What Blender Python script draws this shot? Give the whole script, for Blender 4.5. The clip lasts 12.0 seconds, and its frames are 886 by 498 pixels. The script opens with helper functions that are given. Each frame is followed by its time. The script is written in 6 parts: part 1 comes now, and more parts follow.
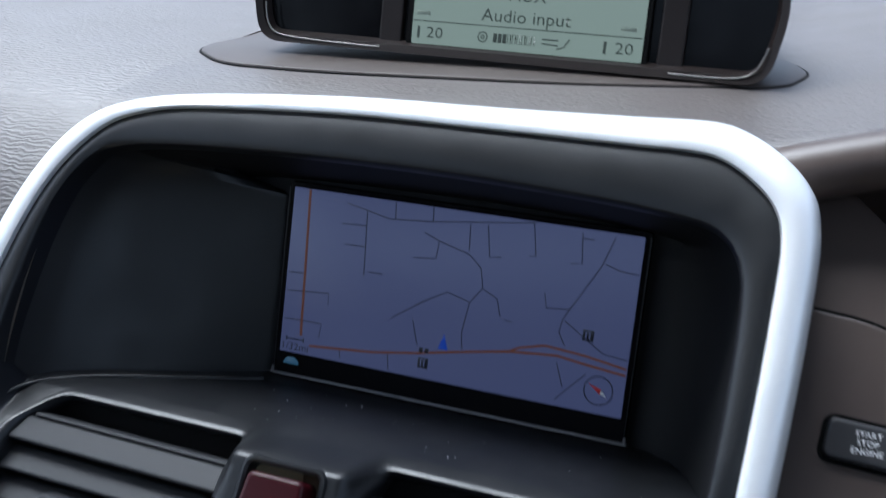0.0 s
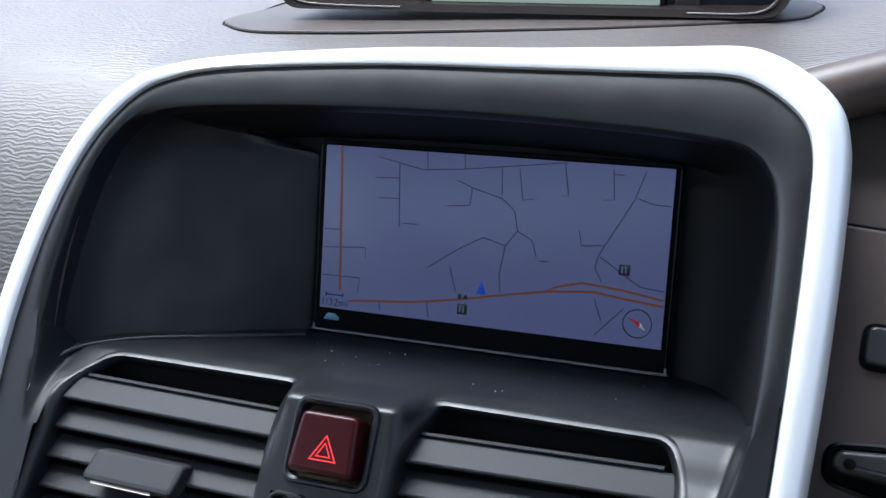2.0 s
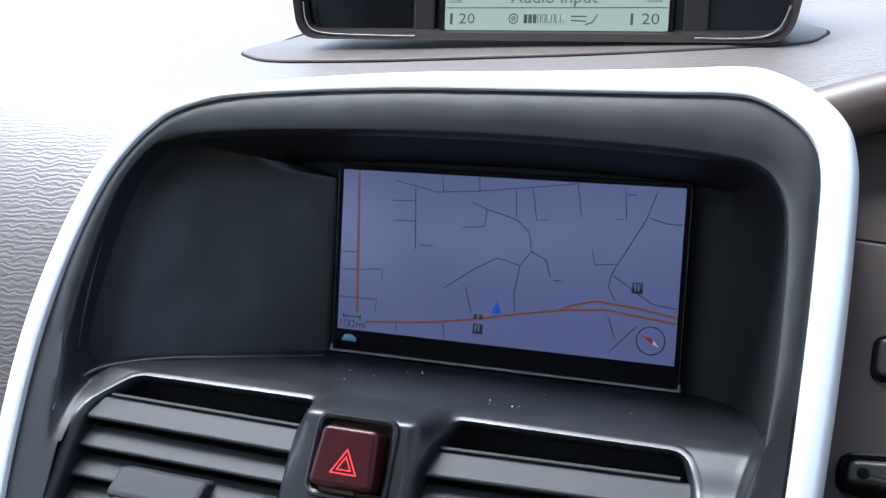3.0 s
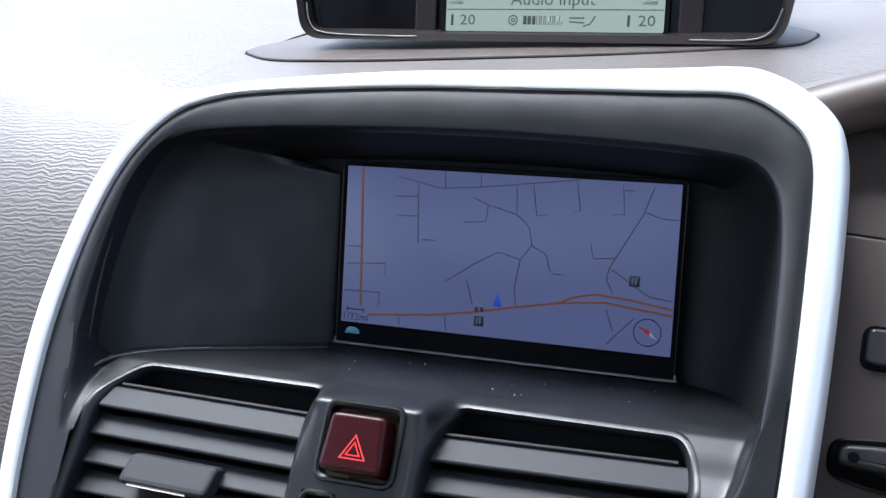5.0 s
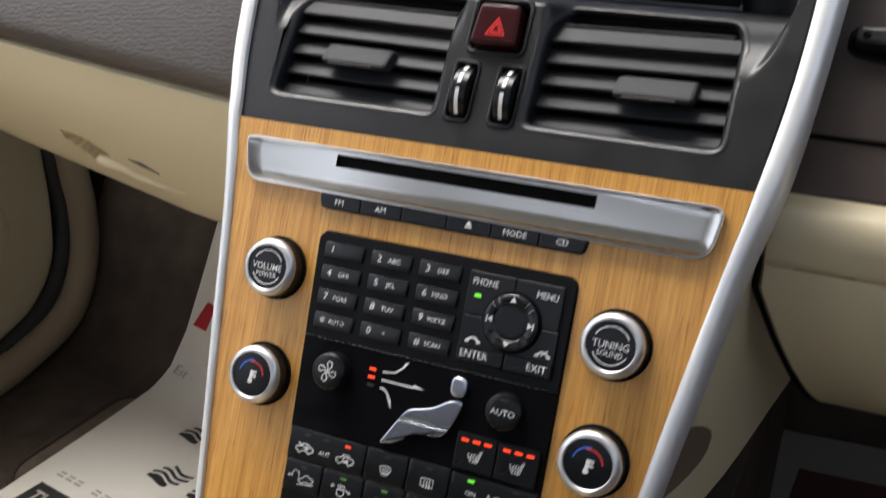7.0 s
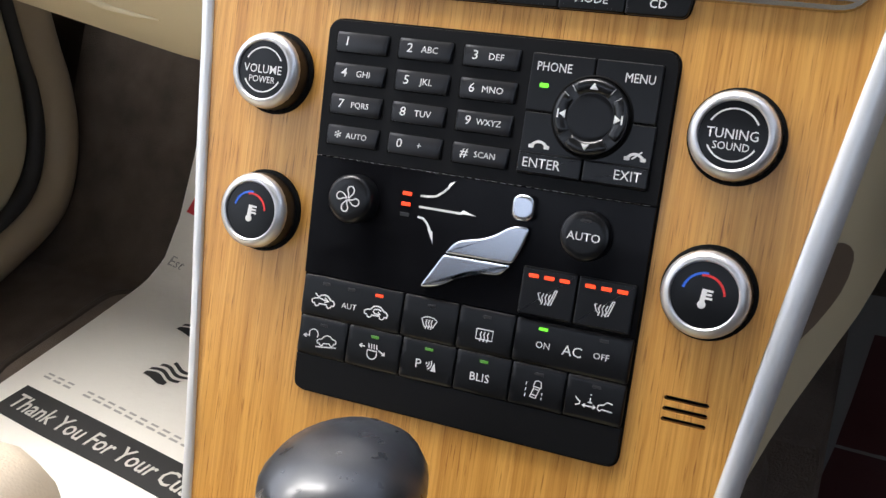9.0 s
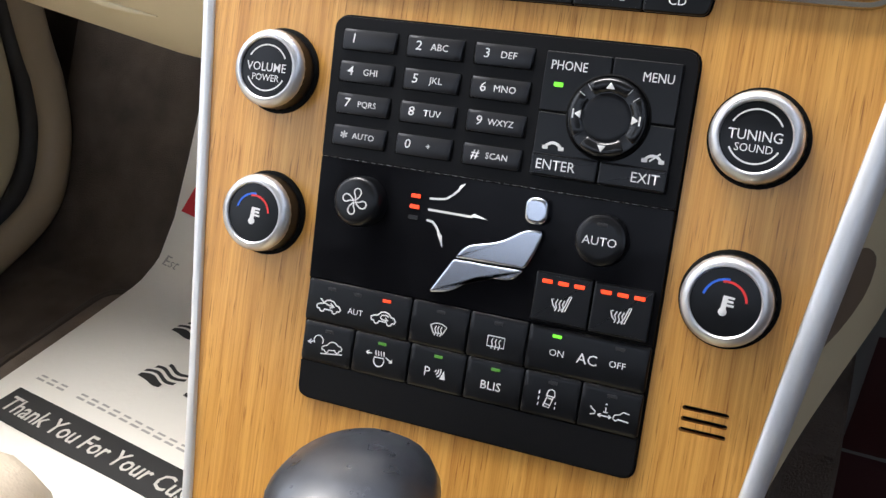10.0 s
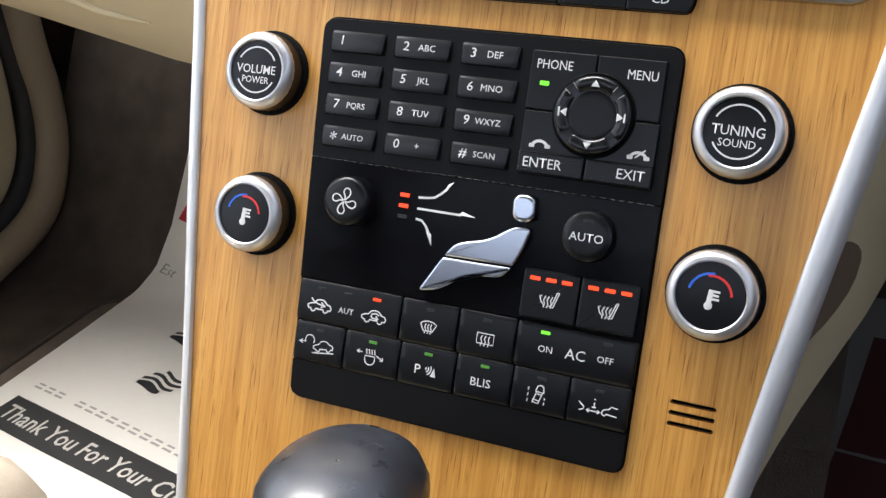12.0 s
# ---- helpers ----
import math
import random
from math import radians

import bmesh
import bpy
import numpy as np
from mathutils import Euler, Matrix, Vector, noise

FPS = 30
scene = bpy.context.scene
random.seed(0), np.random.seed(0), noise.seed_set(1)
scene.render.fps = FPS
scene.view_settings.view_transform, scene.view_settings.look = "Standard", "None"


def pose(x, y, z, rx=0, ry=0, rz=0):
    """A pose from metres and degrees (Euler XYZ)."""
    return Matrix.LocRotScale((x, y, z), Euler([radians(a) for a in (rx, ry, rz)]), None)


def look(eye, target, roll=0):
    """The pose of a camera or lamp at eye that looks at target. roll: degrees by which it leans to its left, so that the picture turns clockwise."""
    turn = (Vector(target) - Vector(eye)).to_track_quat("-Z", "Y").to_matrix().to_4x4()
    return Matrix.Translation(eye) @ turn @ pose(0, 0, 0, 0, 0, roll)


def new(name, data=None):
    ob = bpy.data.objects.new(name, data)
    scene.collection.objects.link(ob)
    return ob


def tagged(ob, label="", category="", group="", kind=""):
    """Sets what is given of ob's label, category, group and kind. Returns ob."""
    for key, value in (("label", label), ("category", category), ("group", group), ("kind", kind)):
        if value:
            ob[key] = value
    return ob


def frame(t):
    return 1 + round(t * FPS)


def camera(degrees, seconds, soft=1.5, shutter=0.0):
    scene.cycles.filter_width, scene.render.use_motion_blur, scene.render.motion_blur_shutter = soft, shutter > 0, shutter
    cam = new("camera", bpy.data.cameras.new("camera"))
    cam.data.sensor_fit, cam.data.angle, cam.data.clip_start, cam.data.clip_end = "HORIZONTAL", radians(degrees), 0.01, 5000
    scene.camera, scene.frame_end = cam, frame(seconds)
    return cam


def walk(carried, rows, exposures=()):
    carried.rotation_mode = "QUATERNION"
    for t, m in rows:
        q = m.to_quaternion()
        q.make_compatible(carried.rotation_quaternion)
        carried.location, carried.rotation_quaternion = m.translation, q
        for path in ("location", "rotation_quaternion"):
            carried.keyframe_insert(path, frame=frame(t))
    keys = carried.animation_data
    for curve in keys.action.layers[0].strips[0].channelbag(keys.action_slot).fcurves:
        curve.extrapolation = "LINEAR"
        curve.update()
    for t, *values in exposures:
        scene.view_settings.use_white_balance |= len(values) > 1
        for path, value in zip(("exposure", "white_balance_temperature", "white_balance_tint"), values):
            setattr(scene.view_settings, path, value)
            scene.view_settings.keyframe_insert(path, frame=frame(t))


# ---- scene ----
# The dashboard's front face leans back; its parts are laid out in millimetres on that face:
# x to the right, y into the dashboard, z up along the face, from the middle of the disc slot.
PANEL = pose(0, 0, 0.43, -25, 0, 0)
cam = camera(46.4, 12.0, 1.4, 0.35)
ROWS = [
    (0.0, 0.1370, -0.2045, 0.6596, 72.73, -2.86, 20.48),
    (0.5, 0.1610, -0.2488, 0.6574, 71.03, 0.09, 20.66),
    (1.0, 0.1608, -0.2671, 0.6587, 70.46, 0.41, 20.66),
    (1.5, 0.1583, -0.2684, 0.6568, 70.90, 0.83, 20.96),
    (2.0, 0.1322, -0.2202, 0.6411, 73.00, 0.18, 19.94),
    (2.5, 0.1273, -0.2264, 0.6385, 73.62, -0.04, 20.33),
    (3.0, 0.1327, -0.2300, 0.6364, 75.20, 0.67, 20.27),
    (5.0, 0.1300, -0.2429, 0.6354, 75.43, 0.28, 19.48),
    (5.5, 0.1494, -0.2520, 0.6380, 73.95, 0.06, 18.55),
    (5.9, 0.1787, -0.3149, 0.6426, 74.01, 0.05, 21.48),
    (6.0, 0.1946, -0.3579, 0.6385, 75.15, -0.96, 21.75),
    (6.2, 0.1947, -0.3821, 0.6252, 73.14, 0.10, 22.99),
    (6.5, 0.1876, -0.3912, 0.6061, 69.80, 0.26, 24.23),
    (6.9, 0.1769, -0.3924, 0.5899, 67.23, -0.37, 24.99),
    (7.0, 0.1724, -0.3887, 0.5842, 66.31, -0.20, 25.06),
    (7.2, 0.1577, -0.3836, 0.5750, 64.11, 0.87, 24.34),
    (7.5, 0.1540, -0.3744, 0.5653, 62.40, 2.11, 24.98),
    (7.7, 0.1546, -0.3708, 0.5536, 62.23, 1.80, 26.08),
    (9.5, 0.1126, -0.3159, 0.4979, 61.32, 1.74, 23.55),
    (10.0, 0.1119, -0.3173, 0.4990, 61.34, 1.57, 23.72),
    (10.5, 0.1110, -0.3183, 0.5002, 61.15, 1.38, 23.96),
    (11.0, 0.1130, -0.3199, 0.4997, 61.42, 1.64, 23.93),
    (11.5, 0.1146, -0.3208, 0.4998, 61.66, 1.51, 23.77),
    (12.0, 0.1170, -0.3198, 0.4971, 61.85, 2.02, 23.50),
]
walk(cam, [(t, pose(x, y, z, a, b, c)) for t, x, y, z, a, b, c in ROWS],
     [(0.0, 1.25, 5500, 6), (0.5, 1.15, 5500, 6), (1.0, 0.8, 5500, 6), (1.5, 1.18, 5500, 6), (2.0, 1.65, 5600, 7), (3.0, 2.18, 5600, 7), (5.5, 2.0, 5700, 8), (6.2, 1.75, 6200, 9), (6.5, 1.5, 6400, 10), (7.2, 1.46, 6600, 10), (9.5, 1.9, 6400, 10), (12.0, 1.9, 6350, 10)])

# ---- light ----
world = bpy.data.worlds.new("sky")
scene.world = world
world.use_nodes = True
wn, wl = world.node_tree.nodes, world.node_tree.links
sky = wn.new("ShaderNodeTexSky")
sky.sky_type, sky.sun_disc = "NISHITA", False
sky.sun_elevation, sky.sun_rotation = radians(67), radians(-90)
sky.dust_density, sky.ozone_density, sky.air_density = 4.0, 1.0, 1.0
wn["Background"].inputs["Strength"].default_value = 0.15
pale = wn.new("ShaderNodeHueSaturation")     # thin cloud: a whiter sky
pale.inputs["Saturation"].default_value = 0.55
wl.new(sky.outputs["Color"], pale.inputs["Color"])
wl.new(pale.outputs["Color"], wn["Background"].inputs["Color"])
sun_data = bpy.data.lights.new("sun", "SUN")
sun_data.energy, sun_data.angle, sun_data.color = 3.0, radians(40), (1.0, 0.98, 0.95)
sun = new("sun", sun_data)
sun.matrix_world = look((-1.4, 0.0, 3.8), (0, 0, 0.5))


# ---- materials ----
def material(name, base, rough=0.5, metal=0.0, coat=0.0, spec=0.5):
    m = bpy.data.materials.new(name)
    m.use_nodes = True
    b = m.node_tree.nodes["Principled BSDF"]
    b.inputs["Base Color"].default_value = (*base, 1)
    b.inputs["Roughness"].default_value = rough
    b.inputs["Metallic"].default_value = metal
    b.inputs["Coat Weight"].default_value = coat
    b.inputs["Coat Roughness"].default_value = 0.15
    b.inputs["Specular IOR Level"].default_value = spec
    return m


def node(m, kind, **inputs):
    n = m.node_tree.nodes.new(kind)
    for key, value in inputs.items():
        n.inputs[key.replace("_", " ")].default_value = value
    return n


def wire(m, a, b):
    m.node_tree.links.new(a, b)


def grain(m, scale, strength, stretch=(1, 1, 1), detail=4.0, kind="ShaderNodeTexNoise", distance=0.0004):
    """Relief from a noise in the object's own metres."""
    co = node(m, "ShaderNodeTexCoord")
    mp = node(m, "ShaderNodeMapping")
    mp.inputs["Scale"].default_value = stretch
    tx = node(m, kind)
    tx.inputs["Scale"].default_value = scale
    if kind == "ShaderNodeTexNoise":
        tx.inputs["Detail"].default_value = detail
    bp = node(m, "ShaderNodeBump", Strength=strength, Distance=distance)
    wire(m, co.outputs["Object"], mp.inputs["Vector"])
    wire(m, mp.outputs["Vector"], tx.inputs["Vector"])
    wire(m, tx.outputs[0], bp.inputs["Height"])
    wire(m, bp.outputs["Normal"], m.node_tree.nodes["Principled BSDF"].inputs["Normal"])
    return tx


def mottle(m, lo, hi, scale, target="Base Color", detail=5.0, spread=(0.3, 0.7)):
    """A slow change of colour or roughness between two values."""
    co = node(m, "ShaderNodeTexCoord")
    tx = node(m, "ShaderNodeTexNoise", Scale=scale, Detail=detail)
    rp = node(m, "ShaderNodeValToRGB")
    rp.color_ramp.elements[0].position, rp.color_ramp.elements[1].position = spread
    lo, hi = [(v, v, v) if isinstance(v, float) else v for v in (lo, hi)]
    rp.color_ramp.elements[0].color, rp.color_ramp.elements[1].color = (*lo, 1), (*hi, 1)
    wire(m, co.outputs["Object"], tx.inputs["Vector"])
    wire(m, tx.outputs[0], rp.inputs["Fac"])
    wire(m, rp.outputs["Color"], m.node_tree.nodes["Principled BSDF"].inputs[target])
    return m


def glow(name, colour, strength):
    m = material(name, (0.02, 0.02, 0.02), 0.3)
    b = m.node_tree.nodes["Principled BSDF"]
    b.inputs["Emission Color"].default_value = (*colour, 1)
    b.inputs["Emission Strength"].default_value = strength
    return m


BLACK = material("black soft plastic", (0.0082, 0.0088, 0.0102), 0.4, spec=0.45)
grain(BLACK, 1800, 0.15, distance=0.0001)
mottle(BLACK, 0.34, 0.46, 60, "Roughness")
SLAT = material("dark grey vane plastic", (0.0145, 0.015, 0.0165), 0.42, spec=0.3)
grain(SLAT, 1500, 0.12, distance=0.0001)
KEY = material("black key plastic", (0.005, 0.0054, 0.0064), 0.28, spec=0.3)
grain(KEY, 2500, 0.1, distance=0.00008)
SOFT_KEY = material("black satin key plastic", (0.0095, 0.0102, 0.0125), 0.34, spec=0.5)
grain(SOFT_KEY, 2500, 0.1, distance=0.00008)
GLOSS = material("black gloss panel", (0.005, 0.005, 0.006), 0.12, spec=0.07)
mottle(GLOSS, 0.08, 0.2, 90, "Roughness")
DIAL = material("black gloss key", (0.006, 0.0063, 0.007), 0.24, spec=0.42)
GAP = material("dark gap", (0.003, 0.003, 0.003), 0.8, spec=0.1)
FIELD = material("matt black panel", (0.0045, 0.0046, 0.0052), 0.45, spec=0.14)
grain(FIELD, 2500, 0.1, distance=0.00008)
BRIGHT = material("satin bright metal", (0.53, 0.56, 0.62), 0.2, 1.0)
SILVER = material("satin silver trim", (0.75, 0.76, 0.77), 0.4, 0.48)
mottle(SILVER, 0.37, 0.44, 40, "Roughness")
CHROME = material("polished chrome", (0.8, 0.8, 0.82), 0.08, 1.0)
RING = material("satin chrome ring", (0.64, 0.64, 0.645), 0.36, 0.82)
ALU = material("brushed aluminium", (0.55, 0.535, 0.5), 0.2, 1.0)
grain(ALU, 900, 0.06, (0.02, 1, 1), distance=0.0001)
WHITE = material("white printed mark", (0.75, 0.75, 0.74), 0.6)
GREY_LINE = material("grey line", (0.42, 0.42, 0.42), 0.6)
MARK_DARK = material("dark printed mark", (0.02, 0.02, 0.02), 0.6)
MARK_RED = material("red printed mark", (0.65, 0.03, 0.03), 0.5)
MARK_BLUE = material("blue printed mark", (0.03, 0.14, 0.65), 0.5)
LENS_OFF = material("unlit lamp lens", (0.016, 0.016, 0.016), 0.35)
LED_RED = glow("lit red lamp", (1.0, 0.055, 0.004), 0.5)
LED_DIM = glow("dim green lamp", (0.16, 0.6, 0.05), 0.12)
LED_GREEN = glow("lit green lamp", (0.18, 1.0, 0.03), 0.44)
HAZARD = material("dark red translucent plastic", (0.03, 0.003, 0.005), 0.3, 0, 0.05, 0.2)
HAZARD_LIT = glow("lit red triangle", (1.0, 0.03, 0.03), 0.4)
BROWN = material("dark brown grained dash skin", (0.05, 0.039, 0.034), 0.52, 0, 0, 0.9)
PANEL_BROWN = material("dark brown satin panel", (0.044, 0.033, 0.028), 0.45, spec=0.45)
mottle(PANEL_BROWN, (0.052, 0.037, 0.031), (0.066, 0.048, 0.04), 25)
HOOD_BROWN = material("near-black brown satin plastic", (0.013, 0.009, 0.008), 0.4, spec=0.25)
# Darker, duller copy of the black plastic that holds the recess's shade.
RECESS = material("dull black for recess shade", (0.0065, 0.0068, 0.0076), 0.62, spec=0.2)
FOB_GREY = material("grey worn plastic", (0.03, 0.03, 0.029), 0.3)
STALK = material("dark grey worn plastic", (0.055, 0.058, 0.056), 0.36)
mottle(STALK, 0.3, 0.46, 90, "Roughness")
DULL_EDGE = material("dull bright edge", (0.2, 0.19, 0.18), 0.45, 0.6)
CREAM = material("cream moulded plastic", (0.58, 0.5, 0.325), 0.5)
grain(CREAM, 1400, 0.2, distance=0.00015)
LEATHER = material("cream leather", (0.6, 0.51, 0.39), 0.42)
grain(LEATHER, 700, 0.5, kind="ShaderNodeTexVoronoi", distance=0.0004)
CARPET = material("dark brown carpet", (0.05, 0.038, 0.03), 0.95)
grain(CARPET, 900, 1.0, distance=0.002)
mottle(CARPET, (0.075, 0.058, 0.046), (0.13, 0.1, 0.079), 30)
# Lighter copy of the carpet: the mat's fuller light is put into its colour.
MAT = material("brown carpet, lit tone", (0.14, 0.108, 0.082), 0.95)
grain(MAT, 900, 1.0, distance=0.002)
mottle(MAT, (0.16, 0.125, 0.098), (0.22, 0.175, 0.138), 40)
PAPER = material("white paper mat", (0.84, 0.81, 0.74), 0.75)
grain(PAPER, 25, 0.5, distance=0.004)
RUBBER = material("black rubber", (0.02, 0.02, 0.02), 0.6)
HEADLINER = material("light grey roof lining", (0.5, 0.51, 0.52), 0.9)
ASPHALT = material("asphalt", (0.05, 0.05, 0.05), 0.9)
mottle(ASPHALT, (0.04, 0.04, 0.04), (0.07, 0.07, 0.068), 3)
MAP_GROUND = glow("lit map ground", (0.28, 0.315, 0.66), 0.062)
MAP_ROAD = glow("map street line", (0.12, 0.135, 0.28), 0.036)
MAP_MAIN = glow("map main road line", (0.42, 0.12, 0.04), 0.06)
MAP_BLUE = glow("map arrow blue", (0.02, 0.10, 0.75), 0.1)
MAP_DARK = glow("map dark ink", (0.025, 0.035, 0.1), 0.018)
LCD = glow("lit display ground", (0.48, 0.58, 0.46), 0.165)
LCD_INK = material("display ink", (0.03, 0.04, 0.03), 0.5)


def dash_relief():
    """Leather grain of the dashboard's skin: fine wavy creases that run across the car."""
    m = BROWN
    co = node(m, "ShaderNodeTexCoord")
    mp = node(m, "ShaderNodeMapping")
    mp.inputs["Rotation"].default_value = (radians(45), 0, 0)
    mp.inputs["Scale"].default_value = (0.6, 1.0, 1.0)
    v1 = node(m, "ShaderNodeTexWave", Scale=150, Distortion=9.0, Detail=2.5, Detail_Scale=1.6, Detail_Roughness=0.6)
    v1.bands_direction = "Z"
    v2 = node(m, "ShaderNodeTexNoise", Scale=1300, Detail=3)
    ad = node(m, "ShaderNodeMath")
    ad.operation = "ADD"
    b1 = node(m, "ShaderNodeBump", Strength=0.3, Distance=0.0006)
    wire(m, co.outputs["Object"], mp.inputs["Vector"])
    wire(m, mp.outputs["Vector"], v1.inputs["Vector"])
    wire(m, mp.outputs["Vector"], v2.inputs["Vector"])
    wire(m, v1.outputs["Fac"], ad.inputs[0])
    fine = node(m, "ShaderNodeMath")
    fine.operation = "MULTIPLY"
    fine.inputs[1].default_value = 0.5
    wire(m, v2.outputs[0], fine.inputs[0])
    wire(m, fine.outputs[0], ad.inputs[1])
    wire(m, ad.outputs[0], b1.inputs["Height"])
    wire(m, b1.outputs["Normal"], m.node_tree.nodes["Principled BSDF"].inputs["Normal"])


dash_relief()
mottle(BROWN, 0.48, 0.58, 18, "Roughness")


def oak():
    """Straight-grained oak veneer: broad bands, fine pores and short dark flecks, all along the face."""
    m = material("oak veneer", (0.5, 0.3, 0.12), 0.38, 0, 0.25)
    bs = m.node_tree.nodes["Principled BSDF"]
    co = node(m, "ShaderNodeTexCoord")
    def stretched(scale, stretch, detail, rough=0.55):
        mp = node(m, "ShaderNodeMapping")
        mp.inputs["Scale"].default_value = stretch
        tx = node(m, "ShaderNodeTexNoise", Scale=scale, Detail=detail, Roughness=rough)
        wire(m, co.outputs["Object"], mp.inputs["Vector"])
        wire(m, mp.outputs["Vector"], tx.inputs["Vector"])
        return tx
    broad = stretched(150, (1, 1, 0.04), 4)
    pores = stretched(900, (1, 1, 0.014), 5, 0.72)
    fleck = stretched(1500, (1, 1, 0.035), 2)
    r1 = node(m, "ShaderNodeValToRGB")
    e = r1.color_ramp.elements
    e[0].position, e[0].color = 0.28, (0.53, 0.25, 0.047, 1)
    e[1].position, e[1].color = 0.75, (0.755, 0.41, 0.103, 1)
    mid = r1.color_ramp.elements.new(0.5)
    mid.color = (0.66, 0.337, 0.071, 1)
    r2 = node(m, "ShaderNodeValToRGB")
    r2.color_ramp.elements[0].position, r2.color_ramp.elements[0].color = 0.36, (0.72, 0.61, 0.47, 1)
    r2.color_ramp.elements[1].position, r2.color_ramp.elements[1].color = 0.57, (1.0, 1.0, 1.0, 1)
    r3 = node(m, "ShaderNodeValToRGB")
    r3.color_ramp.elements[0].position, r3.color_ramp.elements[0].color = 0.31, (0.5, 0.38, 0.26, 1)
    r3.color_ramp.elements[1].position, r3.color_ramp.elements[1].color = 0.405, (1, 1, 1, 1)
    wire(m, broad.outputs[0], r1.inputs["Fac"])
    wire(m, pores.outputs[0], r2.inputs["Fac"])
    wire(m, fleck.outputs[0], r3.inputs["Fac"])
    m1, m2 = node(m, "ShaderNodeMixRGB"), node(m, "ShaderNodeMixRGB")
    for mm, a, b in ((m1, r1.outputs[0], r2.outputs[0]), (m2, m1.outputs[0], r3.outputs[0])):
        mm.blend_type = "MULTIPLY"
        mm.inputs[0].default_value = 0.95
        wire(m, a, mm.inputs[1])
        wire(m, b, mm.inputs[2])
    wire(m, m2.outputs[0], bs.inputs["Base Color"])
    bp = node(m, "ShaderNodeBump", Strength=0.2, Distance=0.0002)
    wire(m, pores.outputs[0], bp.inputs["Height"])
    wire(m, bp.outputs["Normal"], bs.inputs["Normal"])
    return m


OAK = oak()


# ---- building ----
def thing(name, at, label, category, m=PANEL, kind="", group=""):
    """An empty at a place given in millimetres (on the face) that parents a thing's parts."""
    ob = new(name)
    ob.empty_display_size = 0.01
    ob.matrix_world = m @ Matrix.Translation(Vector(at) / 1000)
    ob["at"] = [float(v) for v in at]
    return tagged(ob, label, category, group, kind)


def link(name, me, material_, parent, label=""):
    ob = new(name, me)
    me.materials.clear()
    me.materials.append(material_)
    if parent is not None:
        ob.parent = parent
    if label:
        ob["label"] = label
    return ob


def origin(parent):
    """The millimetre place of the top-level thing that a part hangs under."""
    while parent.parent:
        parent = parent.parent
    return Vector(parent["at"])


def part(name, bm, material_, parent, label="", smooth=True):
    """One mesh, given in millimetres on the face, as a part of a thing."""
    o = origin(parent)
    bmesh.ops.remove_doubles(bm, verts=bm.verts, dist=0.002)
    bmesh.ops.recalc_face_normals(bm, faces=bm.faces)
    for v in bm.verts:
        v.co = (v.co - o) / 1000
    me = bpy.data.meshes.new(name)
    bm.to_mesh(me)
    bm.free()
    if smooth:
        me.shade_smooth()
        me.set_sharp_from_angle(angle=radians(38))
    return link(name, me, material_, parent, label)


def face_frame(y0, z0, degrees):
    """Maps (x, depth, up) of a tilted sub-face to the main face's millimetres."""
    c, s = math.cos(radians(degrees)), math.sin(radians(degrees))
    return lambda x, d, u: Vector((x, y0 + d * c + u * s, z0 + u * c - d * s))


FLAT = face_frame(0, 0, 0)
UPPER = face_frame(0, 15, 8.7)      # the black housing above the wood
VANE = face_frame(12.4, 29, 8)      # the front of the vanes
SCREEN = face_frame(84, 116, -14.5)  # the map screen, deep in the housing
SIDE = face_frame(30, 0, 9.6)        # the brown panel on the driver's side


def rrect(x0, x1, z0, z1, r, n=5):
    pts = []
    for cx, cz, a0 in ((x1 - r, z1 - r, 0), (x0 + r, z1 - r, 90), (x0 + r, z0 + r, 180), (x1 - r, z0 + r, 270)):
        for k in range(n + 1):
            a = radians(a0 + 90 * k / n)
            pts.append((cx + r * math.cos(a), cz + r * math.sin(a)))
    return pts


def rpoly(corners, r, n=4):
    """A polygon with its corners rounded."""
    pts, m = [], len(corners)
    for i, p in enumerate(corners):
        p = Vector(p[:2])
        rad = corners[i][2] if len(corners[i]) > 2 else r
        a, b = (Vector(corners[i - 1][:2]) - p), (Vector(corners[(i + 1) % m][:2]) - p)
        rad = min(rad, 0.45 * a.length, 0.45 * b.length)
        a, b = p + a.normalized() * rad, p + b.normalized() * rad
        for k in range(n + 1):
            t = k / n
            q = a * (1 - t) ** 2 + p * 2 * t * (1 - t) + b * t * t
            pts.append((q.x, q.y))
    return pts


def inset(pts, d):
    out, n = [], len(pts)
    area = sum(pts[i][0] * pts[(i + 1) % n][1] - pts[(i + 1) % n][0] * pts[i][1] for i in range(n))
    sgn = 1 if area > 0 else -1
    for i in range(n):
        a, b, c = Vector(pts[i - 1]), Vector(pts[i]), Vector(pts[(i + 1) % n])
        t1, t2 = (b - a), (c - b)
        t1 = t1.normalized() if t1.length > 1e-6 else t2.normalized()
        t2 = t2.normalized() if t2.length > 1e-6 else t1
        nrm = Vector((-(t1.y + t2.y), t1.x + t2.x)).normalized() * sgn
        k = max(0.5, nrm.dot(Vector((-t1.y, t1.x)) * sgn))
        q = b + nrm * d / k
        out.append((q.x, q.y))
    return out


def loft(bm, rings, cap0=False, cap1=False, closed=True):
    vs = [[bm.verts.new(p) for p in ring] for ring in rings]
    for a, b in zip(vs, vs[1:]):
        n = len(a)
        for i in range(n if closed else n - 1):
            j = (i + 1) % n
            bm.faces.new((a[i], a[j], b[j], b[i]))
    if cap0:
        bm.faces.new(vs[0])
    if cap1:
        bm.faces.new(list(reversed(vs[-1])))
    return vs


